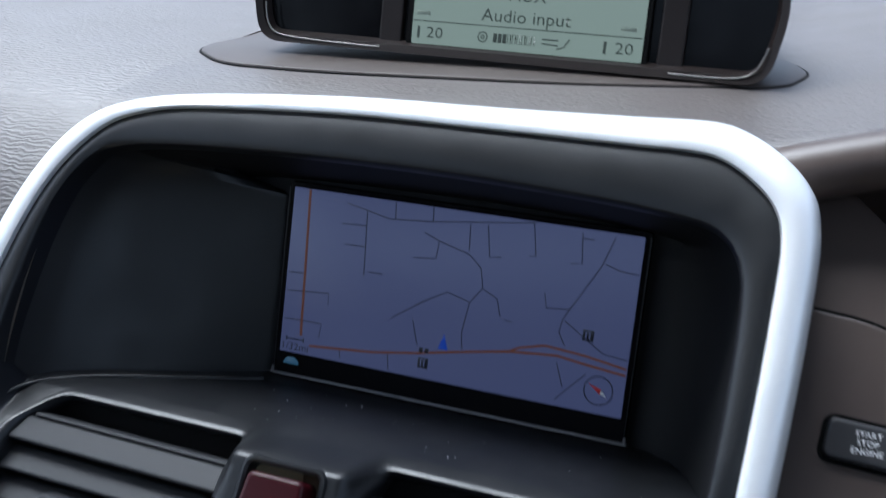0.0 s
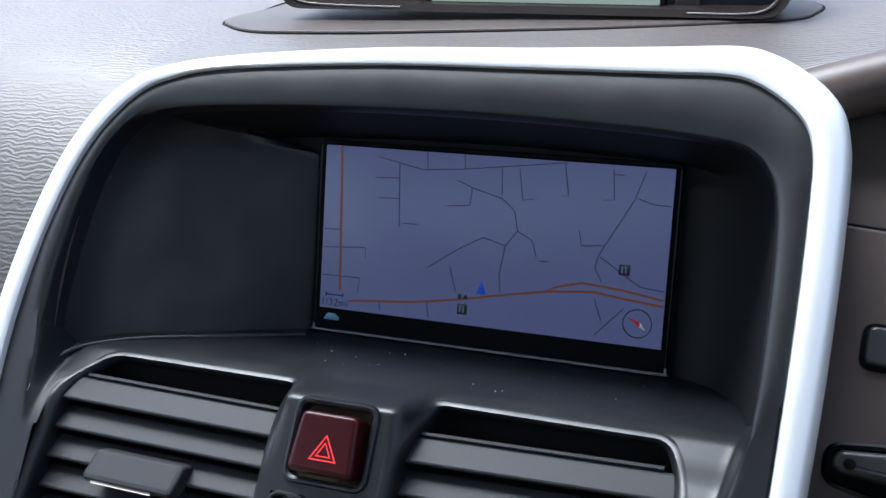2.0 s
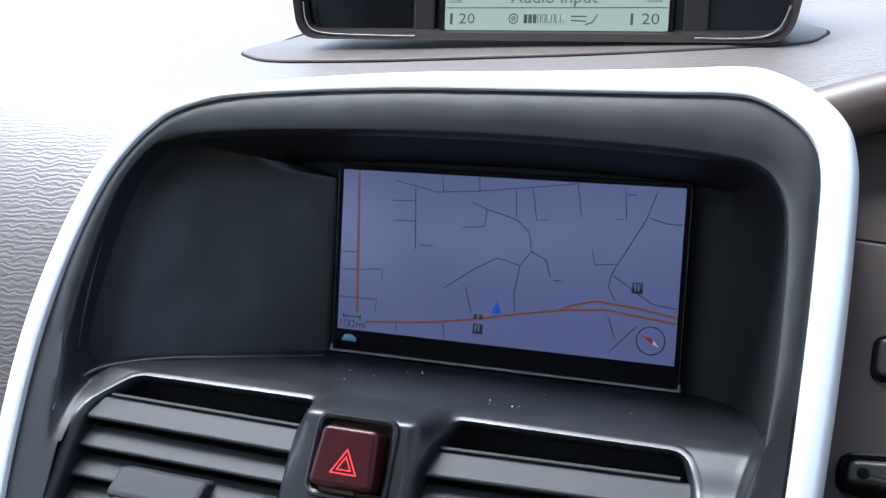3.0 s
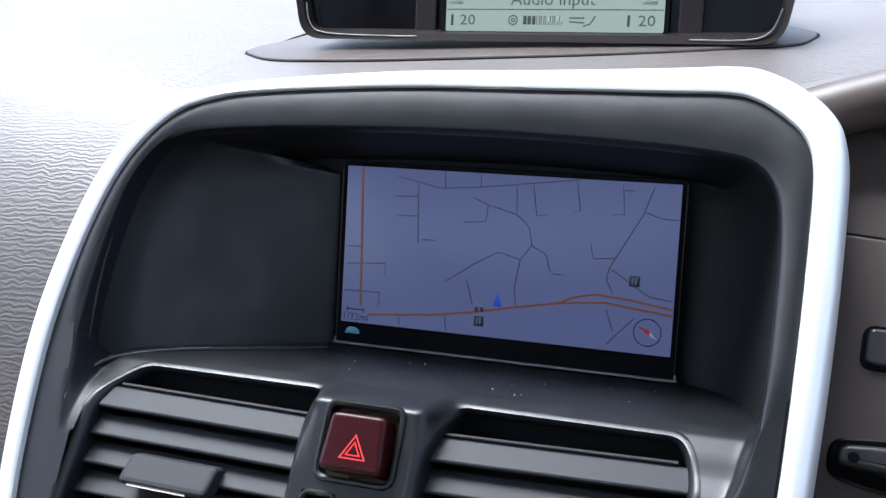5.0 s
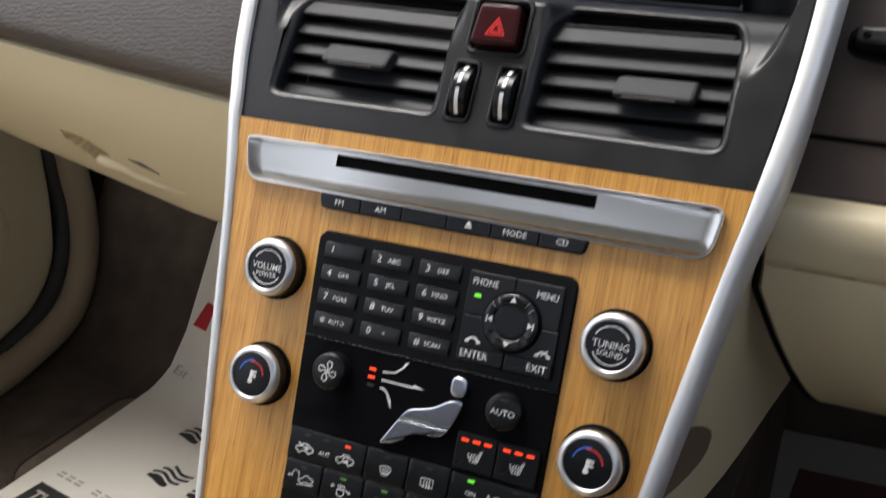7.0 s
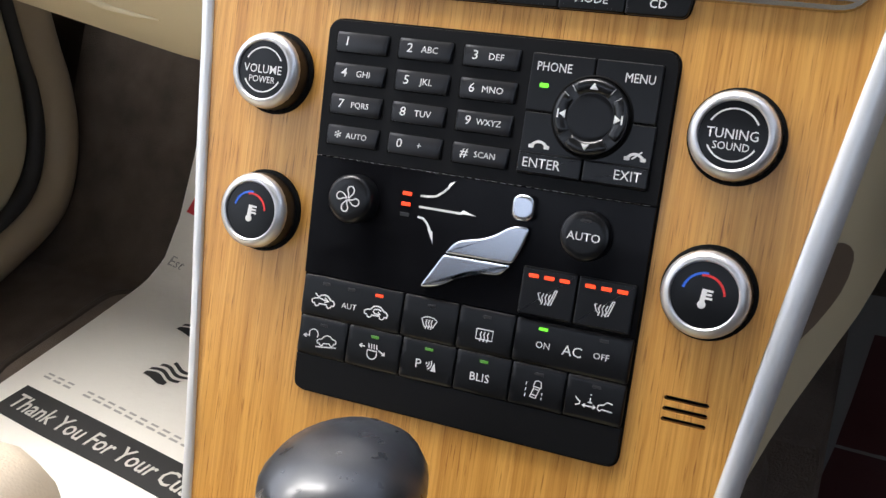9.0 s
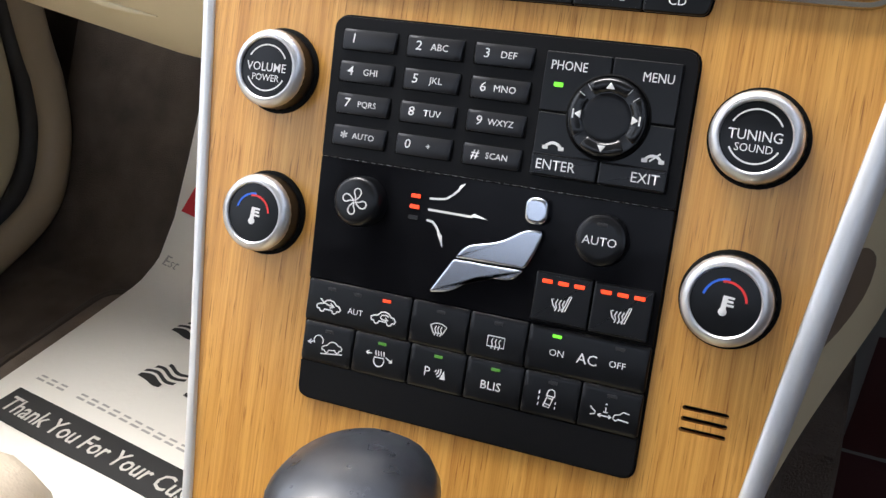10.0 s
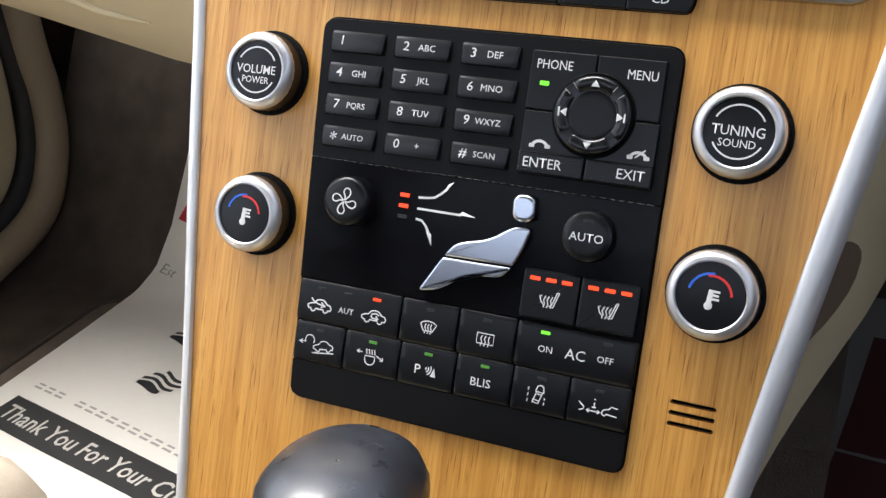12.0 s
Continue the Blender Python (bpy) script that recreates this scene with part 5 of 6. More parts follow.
    strokes("recirculate_mark", little_car(-29.6, -131.6) + [[(-27.6, -130.6), (-28.6, -130.1), (-30.2, -130.4), (-30.6, -131.3), (-29.8, -131.9), (-28.2, -131.8)], [(-28.8, -131.0), (-27.8, -131.8), (-28.9, -132.4)]], 0.45, D, k1)
    lettering("AUT", 3.0, -40.2, -131.4, D - 0.1, k1)
    lamp(-29.2, -125.4, LED_RED, k1)
    lamp(-50.2, -125.2, LENS_OFF, k1)
    lamp(-40.2, -125.3, LENS_OFF, k1)
    x, z = -9.3, -131.0
    def about(lines, k):
        return [[(x + k * p, z + k * q) for p, q in line] for line in lines]
    strokes("windscreen_mark", about([[(-3.4, 1.2), (-1.9, 2.1), (0, 2.4), (1.9, 2.1), (3.4, 1.2), (1.8, -1.8), (0.9, -1.5), (-0.9, -1.5), (-1.8, -1.8), (-3.4, 1.2)]] + [[(d - 0.2, -2.6), (d + 0.25, -1.2), (d - 0.25, 0), (d + 0.2, 1.3)] for d in (-1.2, 0, 1.2)], 0.85), 0.34, D, k2)
    lamp(x, -125.2, LENS_OFF, k2)
    x = 11.0
    strokes("rear_window_mark", about([[(-3.4, 2.0), (3.4, 2.0), (3.4, -2.0), (-3.4, -2.0), (-3.4, 2.0)]] + [[(d - 0.2, -2.9), (d + 0.25, -1.3), (d - 0.25, -0.1), (d + 0.2, 1.1)] for d in (-1.5, 0, 1.5)], 0.85), 0.34, D, k3)
    lamp(x, -125.0, LENS_OFF, k3)
    lettering("ON", 3.2, 31.4, -130.5, D - 0.1, k4)
    lettering("AC", 5.0, 41.3, -130.5, D - 0.1, k4)
    lettering("OFF", 3.1, 50.9, -130.2, D - 0.1, k4)
    lamp(30.7, -125.2, LED_GREEN, k4)
    lamp(51.0, -125.0, LENS_OFF, k4)
    zt, zb = -137.6, -151.3
    cuts = [edge(-145, -1) + 0.2, -39.4, -18.3, 2.1, 22.0, 41.0, edge(-145, 1) - 0.1]
    keys = [key_at(a, b, zt, zb) for a, b in zip(cuts, cuts[1:])]
    up = [[(-47.2 + 0.98 * p - 0.12 * q, -145.4 + 0.12 * p + 0.98 * q) for p, q in line] for line in little_car(0, 0, 0.86)]
    strokes("hill_descent_mark", up + [[(-51.2, -148.0), (-43.0, -146.9)], arc(-52.6, -143.7, 1.8, -30, 215, 10), [(-56.6, -144.7), (-54.6, -144.4)], [(-55.4, -143.9), (-56.7, -144.7), (-55.3, -145.2)]], 0.34, D, keys[0])
    x, z = -29.0, -145.2
    strokes("headlamp_mark", about([arc(0, -0.9, 2.0, 180, 360, 8) + [(2.0, 0.4), (-2.0, 0.4), (-2.0, -0.9)], [(-5.4, 1.6), (-3.2, 1.5)], [(2.6, 1.0), (5.2, -0.4)], [(-4.4, 2.3), (-5.5, 1.6), (-4.5, 0.9)], [(5.0, 0.7), (5.3, -0.5), (4.1, -0.6)]] + [[(d + 0.25, 1.1), (d - 0.1, 2.9)] for d in (-1.6, -0.5, 0.6, 1.7)], 0.92), 0.36, D, keys[1])
    lettering("P", 4.8, -11.2, -145.6, D - 0.1, keys[2])
    strokes("parking_mark", [arc(-8.6, -144.6, r, -60, 20, 5) for r in (0.6, 1.5, 2.4)], 0.4, D, keys[2])
    bm = bmesh.new()
    slab(bm, [(-6.4, -147.2), (-4.4, -147.2), (-5.2, -144.2)], D - 0.12, -2.6, 0.02)
    part("cone_mark", bm, WHITE, keys[2])
    lettering("BLIS", 4.2, 11.4, -145.6, D - 0.1, keys[3])
    x, z = 31.0, -145.0
    strokes("lane_mark", about([[(-3.4, -3.2 + 2.0 * k), (-3.2, -2.1 + 2.0 * k)] for k in range(3)] + [[(2.6, -3.3 + 1.6 * k), (2.7, -2.5 + 1.6 * k)] for k in range(2)] + [[(-1.5, -2.9), (0.6, -3.2), (1.7, 0.4), (2.2, 0.7), (1.9, 2.6), (0.9, 3.1), (-0.2, 2.6), (-0.7, 0.9), (-0.4, 0.4), (-1.5, -2.9)], [(-0.5, 0.8), (2.1, 0.6)], [(-0.1, 0.0), (1.4, -0.2)], [(-1.1, -2.0), (0.8, -2.3)]], 0.95), 0.3, D, keys[4])
    x, z = 50.8, -145.2
    strokes("distance_mark", about([[(6.6, 0.9), (4.6, 1.2), (3.6, 0.2), (1.9, -0.3), (1.5, -1.5), (2.4, -2.2), (3.2, -1.5), (6.6, -1.8)], [(-6.4, 1.0), (-5.6, 0.2), (-4.6, -0.4), (-4.8, -1.3), (-6.2, -1.8)], [(-3.6, -1.4), (0.8, -1.4)], [(-2.7, -0.8), (-3.7, -1.4), (-2.7, -2.0)], [(0.0, -0.8), (0.9, -1.4), (0.0, -2.0)], [(-1.2, -0.1), (-1.2, 1.5)], [(-1.9, -0.1), (-0.5, -0.1)], [(-1.5, 2.6), (-0.9, 2.6)]], 0.95), 0.36, D, keys[5])
    for k, mat in enumerate((LENS_OFF, LED_DIM, LED_DIM, LED_DIM, LENS_OFF, LENS_OFF)):
        lamp((cuts[k] + cuts[k + 1]) / 2 + 0.2, -140.0, mat, keys[k])


build_controls()


def build_knob(x, z, words, label):
    """A rotary knob: black skirt, satin ring, printed cap."""
    k = thing("rotary_knob", (x, -1, z), label, "knob", group="rotary knobs on the wood panel")
    bm = bmesh.new()
    turned(bm, x, z, [(14.9, 0.3), (14.9, -1.0), (14.0, -1.6)])
    part("collar", bm, GAP, k)
    bm = bmesh.new()
    n = 60
    rings = [[FLAT(x + (r - (0.22 if j % 2 else 0)) * math.cos(2 * math.pi * j / n), d, z + (r - (0.22 if j % 2 else 0)) * math.sin(2 * math.pi * j / n)) for j in range(n)] for r, d in ((13.8, -0.5), (13.5, -7.3), (12.8, -7.8))]
    loft(bm, rings, True, True)
    part("skirt", bm, KEY, k, "ribbed black skirt")
    bm = bmesh.new()
    turned(bm, x, z, [(13.2, -6.4), (13.45, -7.4), (13.25, -8.6), (12.5, -10.0), (11.3, -10.8), (10.6, -10.8), (10.2, -10.4), (10.1, -9.4)], n=56)
    part("ring", bm, RING, k, "satin chrome ring")
    bm = bmesh.new()
    turned(bm, x, z, [(10.2, -9.2), (10.1, -9.8), (6, -10.1), (2, -10.2)], n=48)
    cap = part("cap", bm, KEY, k)
    if words:
        strokes("arc_mark", [arc(x, z, 7.8, 28, 152, 16), arc(x, z, 7.8, 208, 332, 16)], 0.5, -10.1, cap)
        lettering(words[0], 4.5, x, z + 0.1, -10.3, cap, None, FLAT, 0.9, bold=0.004)
        lettering(words[1], 3.5, x, z - 3.5, -10.25, cap, None, FLAT, 0.9, bold=0.003)
    else:
        strokes("cold_mark", [arc(x, z, 6.6, 86, 168, 12)], 0.7, -10.2, cap, MARK_BLUE)
        strokes("warm_mark", [arc(x, z, 6.0, 6, 104, 12)], 0.7, -10.25, cap, MARK_RED)
        strokes("thermometer_mark", [[(x - 0.3, z - 2.4), (x + 0.1, z + 1.9)]], 1.5, -10.25, cap)
        strokes("tick_mark", [[(x + 0.6, z + 1.5 - 1.15 * j), (x + 2.6 - 0.25 * (j % 2), z + 1.4 - 1.15 * j)] for j in range(3)], 0.7, -10.25, cap)
        bm = bmesh.new()
        slab(bm, arc(x - 0.3, z - 2.9, 1.25, 0, 342, 18), -10.36, -10.1, 0.02)
        part("thermometer_bulb", bm, WHITE, cap)


build_knob(-82.8, -53.6, ("VOLUME", "POWER"), "satin-ringed black volume knob beside the keypad")
build_knob(80.5, -55.8, ("TUNING", "SOUND"), "satin-ringed black tuning knob beside the keypad")
build_knob(-80.7, -103.4, None, "satin-ringed temperature knob for the passenger side")
build_knob(80.1, -103.9, None, "satin-ringed temperature knob for the driver's side")


# ---- driver's side switches ----
def build_switches():
    CAP = lambda x, d, u: SIDE(164.4 + (x - 165) * 0.93, d, 125.2 + (u - 124.6) * 0.93)
    st = thing("start_button", (165, 50, 124), "grey engine start button in a black surround", "button")
    o = rpoly([(152.4, 118.2), (176.8, 117.0), (177.6, 130.0), (153.2, 131.2)], 3, 6)
    bm = bmesh.new()
    slab(bm, inset(o, -1.5), -0.8, 1.5, 0.3, CAP)
    part("surround", bm, GAP, st)
    bm = bmesh.new()
    slab(bm, o, -3.0, 1, 1.2, CAP, 3)
    key = part("cap", bm, material("dark grey cap", (0.032, 0.032, 0.034), 0.32), st, "grey cap")
    for k, w in enumerate(("START", "STOP", "ENGINE")):
        lettering(w, 2.8, 165.6, 127.0 - 2.75 * k, -3.1, key, WHITE, CAP, 1.0)
    FOB = lambda x, d, u: SIDE(163.8 + (x - 163) * 1.12, d, 87.6 + (u - 87.3) * 1.07)
    slot = thing("key_fob", (163, 46, 87), "black and silver key fob pushed into its slot", "key fob")
    o = rpoly([(145.4, 83.0, 4), (160, 79.5, 8), (180.6, 80.5, 4), (180.4, 91.5, 4), (164, 95, 8), (146, 93.4, 4)], 4, 6)
    bm = bmesh.new()
    loft(bm, [[FOB(x, d, u) for x, u in inset(o, off)] for d, off in ((1.5, -0.8), (-0.8, -0.6), (-1.4, 0.2), (-0.6, 1.0), (6, 1.4))])
    part("slot_frame", bm, KEY, slot)
    bm = bmesh.new()
    slab(bm, inset(o, 0.9), -0.2, 1.5, 0.1, FOB)
    part("slot_well", bm, GAP, slot)
    bm = bmesh.new()
    slab(bm, inset(rpoly([(147, 85, 3), (179, 82.5, 3), (178.6, 90.2, 3), (164, 92.4, 6), (147.6, 91.4, 3)], 3, 5), 0.3), -9, 0, 1.8, FOB, 4)
    fob = part("fob_body", bm, FOB_GREY, slot, "grey plastic fob")
    bm = bmesh.new()
    tube(bm, [FOB(160, -8.6, 90.6), FOB(166, -9.2, 90.9), FOB(172, -8.8, 90.2)], [0.5, 1.8, 0.5], 8)
    part("fob_edge", bm, CHROME, fob, "bright metal edge")
    for x in (151.5, 174.5):
        bm = bmesh.new()
        turned(bm, x, 87.4, [(1.6, -8.4), (1.6, -9.2), (1.2, -9.4)], FOB, 14)
        part("fob_stud", bm, GAP, fob)
    # column stalk
    stalk = thing("column_stalk", (215, 5, 60), "dark plastic column stalk with a pale end", "stalk")
    bm = bmesh.new()
    tube(bm, smooth_path([(290, 60, 50), (250, 10, 54), (216, -26, 60), (197, -44, 64)], 5), 9.5, 16)
    part("arm", bm, STALK, stalk)
    bm = bmesh.new()
    tube(bm, smooth_path([(202, -40, 72), (191, -48, 68), (186, -52, 52), (184, -53, 32), (187, -50, 24)], 5), [6, 8, 9, 10, 10, 10.5, 10.5, 10.5, 10.5, 10.5, 10.5, 10.5, 10.5, 10.5, 10, 10, 9, 8, 7, 6, 5][:21], 16)
    end = part("end_cap", bm, STALK, stalk, "grey end of the stalk")
    bm = bmesh.new()
    slab(bm, rrect(178.5, 189.5, 34, 64, 3), -64.5, -56, 1.5)
    part("end_lens", bm, material("pale worn plastic", (0.15, 0.155, 0.14), 0.45), end, "pale worn face")


build_switches()


# ---- display on top of the dashboard ----
BASE_BROWN = material("smooth brown plastic", (0.05, 0.037, 0.032), 0.48, spec=0.28)
mottle(BASE_BROWN, (0.044, 0.034, 0.03), (0.055, 0.043, 0.037), 30)


def build_info_display():
    d = thing("info_display", (14, 200, 184), "dark brown hooded display with a lit grey-green panel", "display", CABIN)
    bm = bmesh.new()
    o = rpoly([(-124, 190, 12), (-98, 168, 14), (-50, 167, 40), (56, 179, 60), (124, 196, 14), (132, 216, 8), (122, 250, 20), (-104, 250, 20)], 10, 8)
    pad = [(130, 167.0), (160, 172.0), (196, 176.2), (232, 180.0), (260, 182.0)]

    def ring(off, up):
        out = []
        for x, y in inset(o, off):
            (ya, za), (yb, zb) = next(s for s in zip(pad, pad[1:]) if s[0][0] <= y <= s[1][0])
            out.append(level(x, y, za + (zb - za) * (y - ya) / (yb - ya) + 0.022 * min(x, 126) + 0.2 * max(0.0, x - 126) + up))
        return out

    loft(bm, [ring(0, 0.1), ring(0.4, 1.2), ring(1.3, 1.6)], False, True)
    base = part("base", bm, BASE_BROWN, d, "smooth brown base")
    bm = bmesh.new()
    loft(bm, [ring(-0.9, 0.1), ring(-0.8, 0.7), ring(0.3, 0.7)])
    part("base_seam", bm, GAP, base, "thin dark seam")
    # hood
    o = rpoly([(-92, 180, 10), (118, 180, 10), (124, 212, 18), (110, 246, 26), (-84, 246, 26), (-98, 212, 18)], 10, 8)
    bm = bmesh.new()
    secs = []
    for y, g in ((190, 0), (200, 1.5), (225, 4), (260, 12), (300, 26)):
        secs.append([level(x, y + (u - 180) * 0.14, u) for x, u in inset(o, g)])
    loft(bm, [[level(x, 196 + (u - 180) * 0.14, u) for x, u in inset(o, 4.5)], [level(x, 191 + (u - 180) * 0.14, u) for x, u in inset(o, 3.0)]] + secs, False, True)
    part("hood", bm, HOOD_BROWN, d, "rounded near-black brown hood")
    bm = bmesh.new()
    slab(bm, inset(o, 4.0), 197, 203, 0.2, lambda x, dd, u: level(x, dd + (u - 180) * 0.14, u))
    part("face", bm, GLOSS, d, "dark glossy face")
    bm = bmesh.new()
    tube(bm, [level(x, 190.5 + (u - 180) * 0.14, u) for x, u in smooth_path([(-90, 196), (-88, 187), (-80, 182.6), (-50, 181.6), (-36, 181.6)], 4)], 0.38, 6)
    part("edge_line", bm, DULL_EDGE, d, "thin bright edge")
    bm = bmesh.new()
    tube(bm, [level(x, 190.5 + (u - 180) * 0.14, u) for x, u in smooth_path([(82, 181.6), (104, 181.8), (113, 185), (117, 194)], 4)], 0.38, 6)
    part("edge_line", bm, DULL_EDGE, d, "thin bright edge")
    for x in (-38, 77):
        bm = bmesh.new()
        slab(bm, rrect(x - 0.5, x + 9.5, 182, 240, 1.2), 194.6, 198, 0.9, lambda x, dd, u: level(x, dd + (u - 180) * 0.14, u))
        part("pillar", bm, HOOD_BROWN, d, "glossy upright beside the panel")
    lens = lambda x, dd, u: level(x, 195.6 + dd + (u - 184) * 0.14, u)
    bm = bmesh.new()
    slab(bm, rrect(-26, 73, 181, 232, 1.5), -1.2, 2, 0.3, lens)
    part("panel_frame", bm, GAP, d)
    bm = bmesh.new()
    slab(bm, rrect(-23.5, 71.0, 184, 230, 0.8), -1.6, 0, 0.1, lens)
    lcd = part("panel", bm, LCD, d, "lit grey-green panel")
    lettering("AUX", 7.4, 24, 205.5, -1.75, lcd, LCD_INK, lens, 1.0)
    lettering("Audio input", 7.4, 24, 197.2, -1.75, lcd, LCD_INK, lens, 1.05)
    strokes("rule", [[(-23, 193.2), (70.6, 193.2)]], 0.4, -1.65, lcd, LCD_INK, lens)
    lettering("20", 6.6, -13.5, 188.6, -1.75, lcd, LCD_INK, lens, 1.15)
    lettering("20", 6.6, 64.0, 188.6, -1.75, lcd, LCD_INK, lens, 1.15)
    for x in (-20.5, 56.5):
        strokes("thermometer", [[(x, 186.4), (x, 191.0)]], 1.1, -1.65, lcd, LCD_INK, lens)
    for k in range(9):
        bm = bmesh.new()
        x = 12.2 + 1.95 * k
        if k < 3:
            slab(bm, rrect(x - 0.75, x + 0.75, 187.0, 190.6, 0.1), -1.75, -1.5, 0.02, lens)
        else:
            ribbon(bm, [(x - 0.6, 187.1), (x + 0.6, 187.1), (x + 0.6, 190.5), (x - 0.6, 190.5)], 0.3, -1.65, lens, 0.1, True)
        part("level_bar", bm, LCD_INK, lcd)
    strokes("fan_sign", [arc(7.0, 188.8, r, 0, 360, 8) for r in (0.7, 2.0)], 0.5, -1.65, lcd, LCD_INK, lens)
    strokes("flow_sign", [[(31.5, 189.8), (38, 189.8)], [(31.5, 188.2), (38, 187.8)], [(37.5, 186.4), (40.5, 187.4), (42.5, 190.6)]], 0.55, -1.65, lcd, LCD_INK, lens)
    for x, w in ((-19, 6), (65, 6)):      # small marks too faint to read
        bm = bmesh.new()
        slab(bm, rrect(x - w / 2, x + w / 2, 195.4, 197.0, 0.1), -1.72, -1.5, 0.02, lens)
        part("small_print_bar", bm, material("faint display ink", (0.16, 0.19, 0.15), 0.5), lcd)


build_info_display()


# ---- passenger footwell ----
def build_footwell():
    under = thing("carpet_mat", (-390, 300, -428), "dark brown carpet floor mat with a bound edge", "floor mat", CABIN)
    o = rpoly([(-536, 150, 40), (-130, 20, 40), (-120, 322, 30), (-528, 322, 30)], 45, 6)
    bm = bmesh.new()
    loft(bm, [[level(x, y, z) for x, y in inset(o, off)] for z, off in ((-430, 0), (-424, 0.5), (-422, 3), (-423, 9), (-423.5, 12))], False, True)
    part("carpet", bm, MAT, under)
    bm = bmesh.new()
    P = [level(x, y, -423.5) for x, y in inset(o, 4)]
    tube(bm, P + P[:1], 4.0, 8)
    part("binding", bm, material("brown binding", (0.06, 0.045, 0.034), 0.7), under)
    # printed paper mat, its front end bent up the toe board
    a = radians(-10.7)
    ox, oy = -484.0, 160.0
    climb = [(330, 0), (360, 9), (390, 40), (420, 90), (460, 162), (520, 268), (640, 440)]
    def mat(u, v, lift=0.0):
        """u along the printed lines, v away from the reader; past the fold the sheet climbs the toe board."""
        x, y = ox + u * math.cos(a) - v * math.sin(a), oy + u * math.sin(a) + v * math.cos(a)
        z = -418.5 + 1.6 * math.sin(u / 37.0) * math.sin(v / 52.0) + 1.2 * math.sin(u / 90 + v / 70)
        left = y - 330
        if left > 0:
            for (ya, za), (yb, zb) in zip(climb, climb[1:]):
                run = math.hypot(yb - ya, zb - za)
                if left <= run:
                    return level(x, ya + (yb - ya) * left / run, z + za + (zb - za) * left / run + lift)
                left -= run
        return level(x, y, z + lift)
    paper = thing("paper_mat", (-400, 250, -420), "white printed paper floor mat with a black band", "paper mat", CABIN)
    bm = bmesh.new()
    us = [-24 + 10 * k for k in range(45)]
    vs = [-92 + 10 * k for k in range(51)]
    for lift in (0.0, -0.6):
        g = [[bm.verts.new(mat(u - 0.14 * v * (416 - u) / 440, v, lift)) for u in us] for v in vs]
        for r0, r1 in zip(g, g[1:]):
            for i in range(len(us) - 1):
                bm.faces.new((r0[i], r0[i + 1], r1[i + 1], r1[i]))
    sheet = part("sheet", bm, PAPER, paper)

    def printed(name, polys, material_, lift, label=""):
        bm = bmesh.new()
        for poly in polys:
            bm.faces.new([bm.verts.new(mat(u, v, lift)) for u, v in poly])
        return part(name, bm, material_, sheet, label)
    bm = bmesh.new()
    rows = [[mat(8.5 * k, v, 0.5) for k in range(44)] for v in (-35, -26, -17, -8, 0)]
    loft(bm, rows, closed=False)
    part("black_band", bm, MARK_DARK, sheet, "black printed band")
    lettering("Thank You For Your Custom", 23, 7, -18, 0.9, sheet, material("paper white print", (0.6, 0.58, 0.53), 0.75), lambda u, l, v: mat(u, v, l), 0.86, "LEFT", 0.05, 0.012)
    # web address and dealer's signs: plain bars and waves
    pale = material("grey print", (0.42, 0.41, 0.38), 0.75)
    for k in range(26):
        u = 1 + 12.6 * k
        if k == 3:
            continue
        printed("address_bar", [[(u, 14), (u + 9.0, 14), (u + 9.0, 16.2), (u, 16.2)], [(u + 0.6, 18.6), (u + 8.4, 18.6), (u + 8.4, 20.6), (u + 0.6, 20.6)]], pale, 0.6)
    for cu, cv in ((90, 72), (140, 74), (62, 134), (112, 136), (190, 76), (34, 76 + 120), (162, 138)):
        bow = [(cu - 19 + 3.8 * i, 2.6 * math.sin(i * 0.7 - 0.3)) for i in range(11)]
        for j, (lo, hi, i0, i1) in enumerate(((-15, -7, 0, 7), (-4.5, -1.0, 0, 9), (2.0, 5.5, 1, 10), (8.5, 12.0, 3, 10))):
            for i in range(i0, i1):
                (u0, w0), (u1, w1) = bow[i], bow[i + 1]
                sag = [4.5 * math.sin(math.pi * (q - i0) / (i1 - i0)) if j == 0 else 0 for q in (i, i + 1)]
                printed("wave_mark", [[(u0, cv + lo + w0 - sag[0] + (4 if j == 0 else 0)), (u1, cv + lo + w1 - sag[1] + (4 if j == 0 else 0)), (u1, cv + hi + w1), (u0, cv + hi + w0)]], MARK_DARK, 0.6)
    lettering("Est", 17, -44, 196, 0.8, sheet, pale, lambda u, l, v: mat(u, v, l), 0.9, "LEFT")
    printed("red_mark", [[(-52, 246), (-34, 246), (-34, 276), (-46, 276)]], material("red paper print", (0.6, 0.03, 0.04), 0.75), 0.7, "red printed mark")

    # door trim and sill
    door = thing("door_trim", (-700, 200, -200), "cream door trim, closed, with a moulded pocket", "door", CABIN)
    o = rpoly([(-900, 55, 10), (380, 75, 10), (398, -250, 60), (388, -335, 60), (330, -384, 60), (230, -392, 30), (-900, -392, 10)], 30, 8)
    bm = bmesh.new()
    loft(bm, [[level(-668 - dd, y, z) for y, z in inset(o, off)] for dd, off in ((60, 0), (10, 0), (3, 3), (0, 10))], False, True)
    part("panel", bm, CREAM, door)
    o = rpoly([(-700, -110, 40), (300, -150, 60), (336, -270, 70), (300, -316, 40), (150, -338, 60), (-700, -352, 40)], 30, 8)
    bm = bmesh.new()
    loft(bm, [[level(-668 + dd, y, z) for y, z in inset(o, off)] for dd, off in ((-2, 0), (2, 1.5), (10, 9), (13, 24))], False, True)
    part("pocket", bm, CREAM, door, "bulging moulded pocket")
    seal = thing("door_seal", (-660, 400, -350), "tan moulded strip with a black seal round the door opening", "door seal", CABIN)
    bm = bmesh.new()
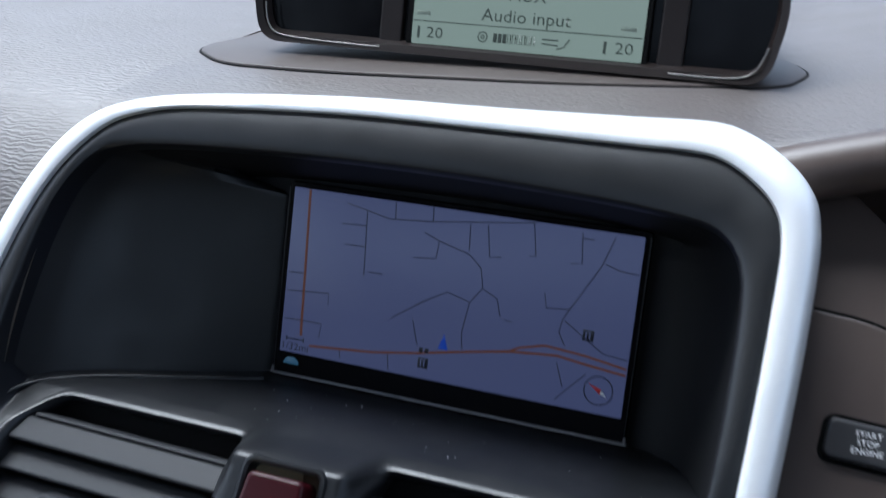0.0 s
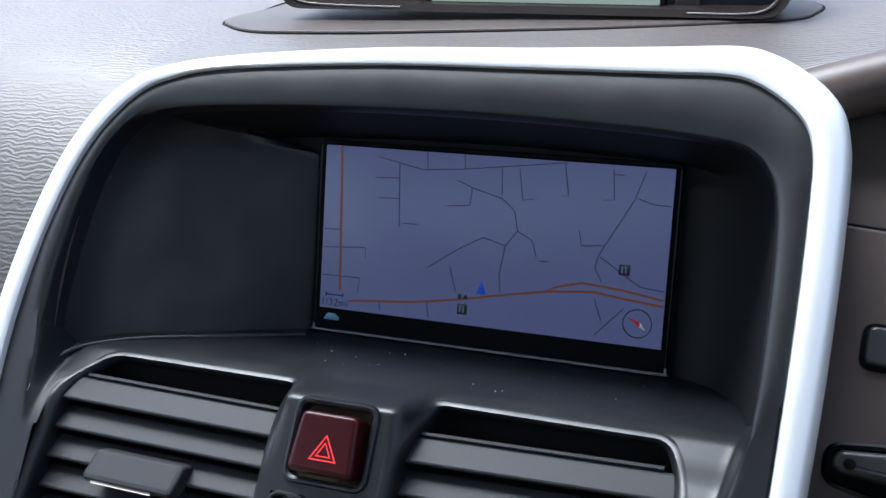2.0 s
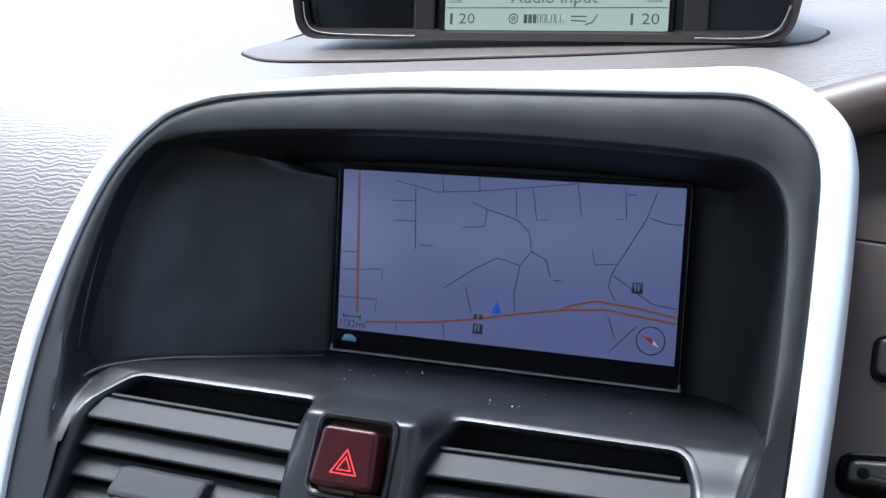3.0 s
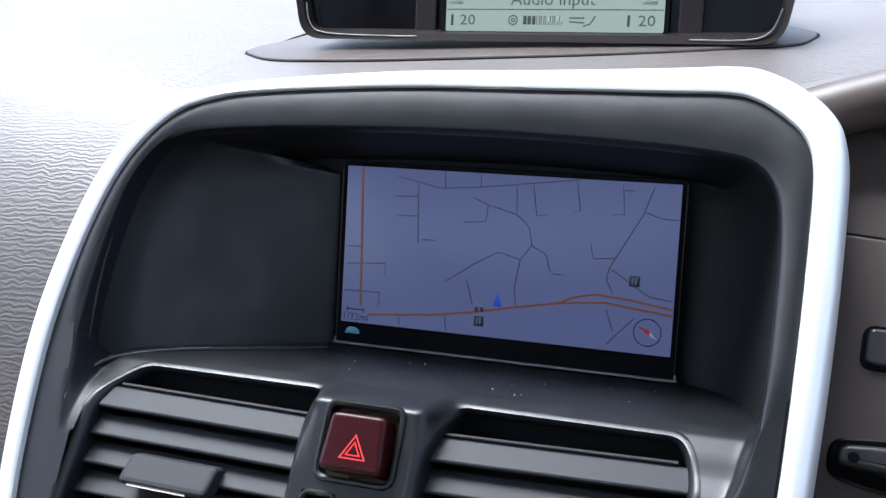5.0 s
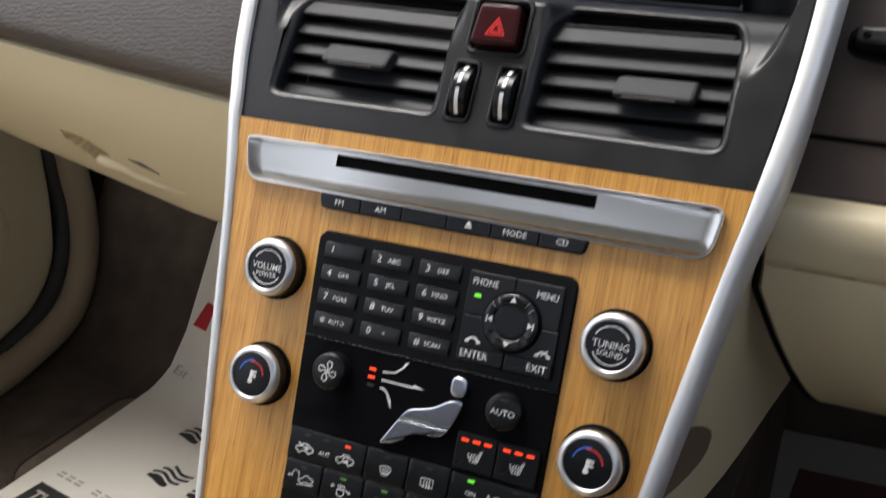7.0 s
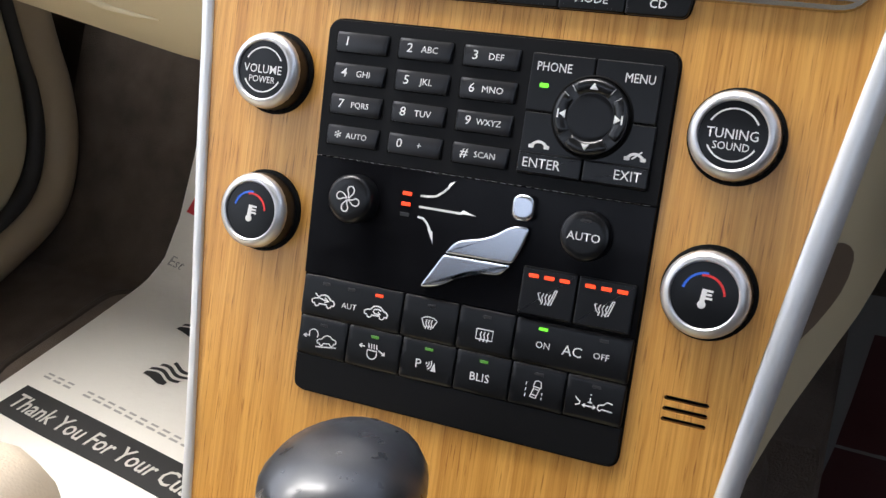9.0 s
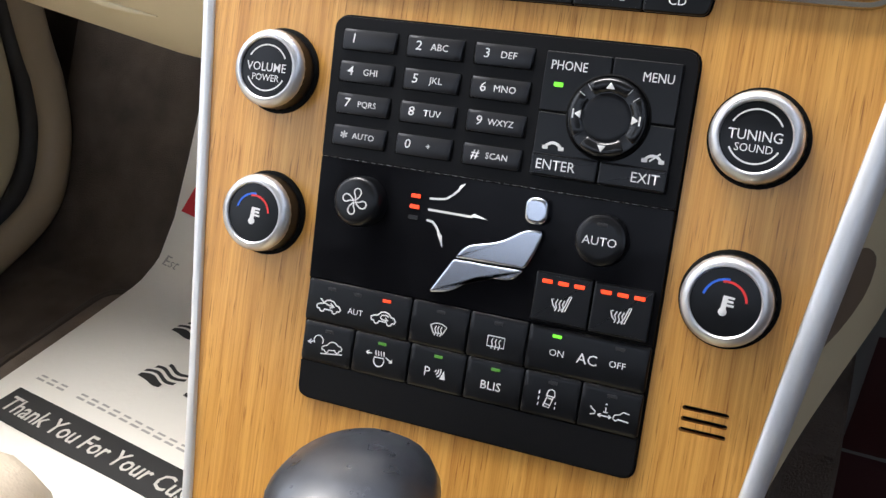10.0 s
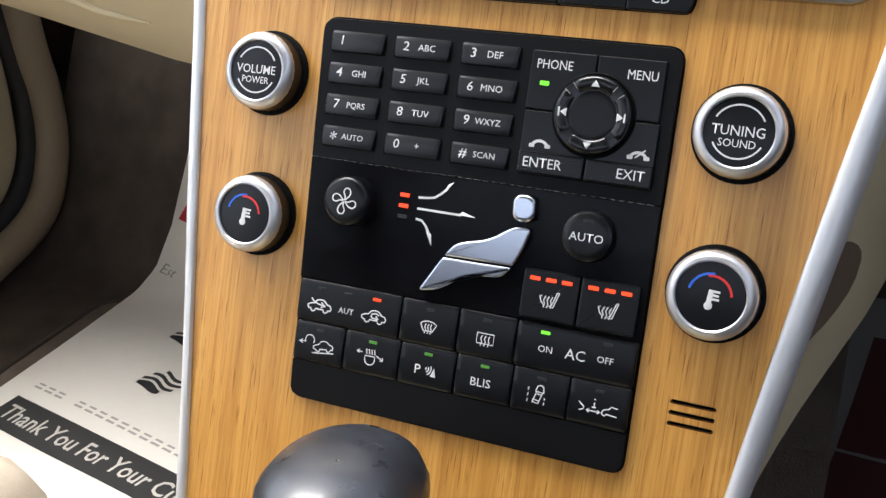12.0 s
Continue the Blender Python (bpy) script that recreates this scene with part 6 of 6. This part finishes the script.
    tube(bm, smooth_path([level(-660, 406, 150), level(-660, 418, -190), level(-659, 424, -270), level(-656, 414, -330), level(-652, 376, -382), level(-650, 300, -404), level(-650, 230, -410), level(-650, 60, -412), level(-650, -800, -412)], 6), 18, 14)
    part("strip", bm, material("tan sill plastic", (0.34, 0.27, 0.18), 0.5), seal)
    bm = bmesh.new()
    tube(bm, smooth_path([level(-670, 389, 150), level(-670, 401, -190), level(-669, 406, -268), level(-667, 394, -322), level(-664, 358, -366), level(-662, 288, -389), level(-662, 230, -396), level(-662, -800, -400)], 6), 9, 10)
    part("rubber", bm, RUBBER, seal, "black rubber seal")

    # passenger seat cushion
    seat = thing("passenger_seat", (-380, -340, -430), "cream leather passenger seat with stitched seams", "car seat", CABIN)
    bm = bmesh.new()
    box(bm, (-640, -620, -360), (-136, -97, -172), 48, 5)
    for v in bm.verts:
        if v.co.z > -260:
            edge = max(0.0, (abs(v.co.x + 388) - 120) / 130)
            v.co.z += 14 * edge - 6
    part("cushion", bm, LEATHER, seat)
    for dx in (0, 7):
        bm = bmesh.new()
        P = smooth_path([level(-600, -148, -172), level(-420, -140 - dx, -173.5), level(-260, -144 - dx, -171), level(-196 + dx, -166 - dx, -166), level(-176 + dx, -220, -163), level(-170 + dx, -400, -163)], 6)
        tube(bm, P, 1.3, 6)
        part("seam", bm, material("seam thread", (0.45, 0.38, 0.28), 0.7), seat)
    bm = bmesh.new()
    box(bm, (-620, -600, -430), (-160, -150, -340), 20)
    part("base", bm, BLACK, seat)


build_footwell()


def build_driver_footwell():
    m = thing("driver_paper_mat", (200, 480, -400), "paper mat printed dark red in the driver's footwell", "paper mat", CABIN)
    climb = [(330, 0), (360, 9), (390, 40), (420, 90), (460, 162), (520, 268)]
    def at(u, y, l=0.0):
        x, z, left = 105 + 0.14 * (y - 330) + u, -422 + 1.5 * math.sin(u / 30 + y / 40) + l, y - 330
        if left > 0:
            for (ya, za), (yb, zb) in zip(climb, climb[1:]):
                run = math.hypot(yb - ya, zb - za)
                if left <= run:
                    return level(x, ya + (yb - ya) * left / run, z + 4 + za + (zb - za) * left / run)
                left -= run
        return level(x, y, z)
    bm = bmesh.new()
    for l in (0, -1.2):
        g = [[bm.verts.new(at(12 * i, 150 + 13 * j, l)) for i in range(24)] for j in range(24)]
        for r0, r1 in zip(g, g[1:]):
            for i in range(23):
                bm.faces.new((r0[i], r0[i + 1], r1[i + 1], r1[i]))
    # Paper greyed and print darkened in colour to stand for the footwell's shade.
    sheet = part("sheet", bm, material("paper greyed for shade", (0.25, 0.25, 0.235), 0.8), m)
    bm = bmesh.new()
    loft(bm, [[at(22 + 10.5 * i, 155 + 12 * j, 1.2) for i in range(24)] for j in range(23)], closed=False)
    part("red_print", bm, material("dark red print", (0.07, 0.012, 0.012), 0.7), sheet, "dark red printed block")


build_driver_footwell()
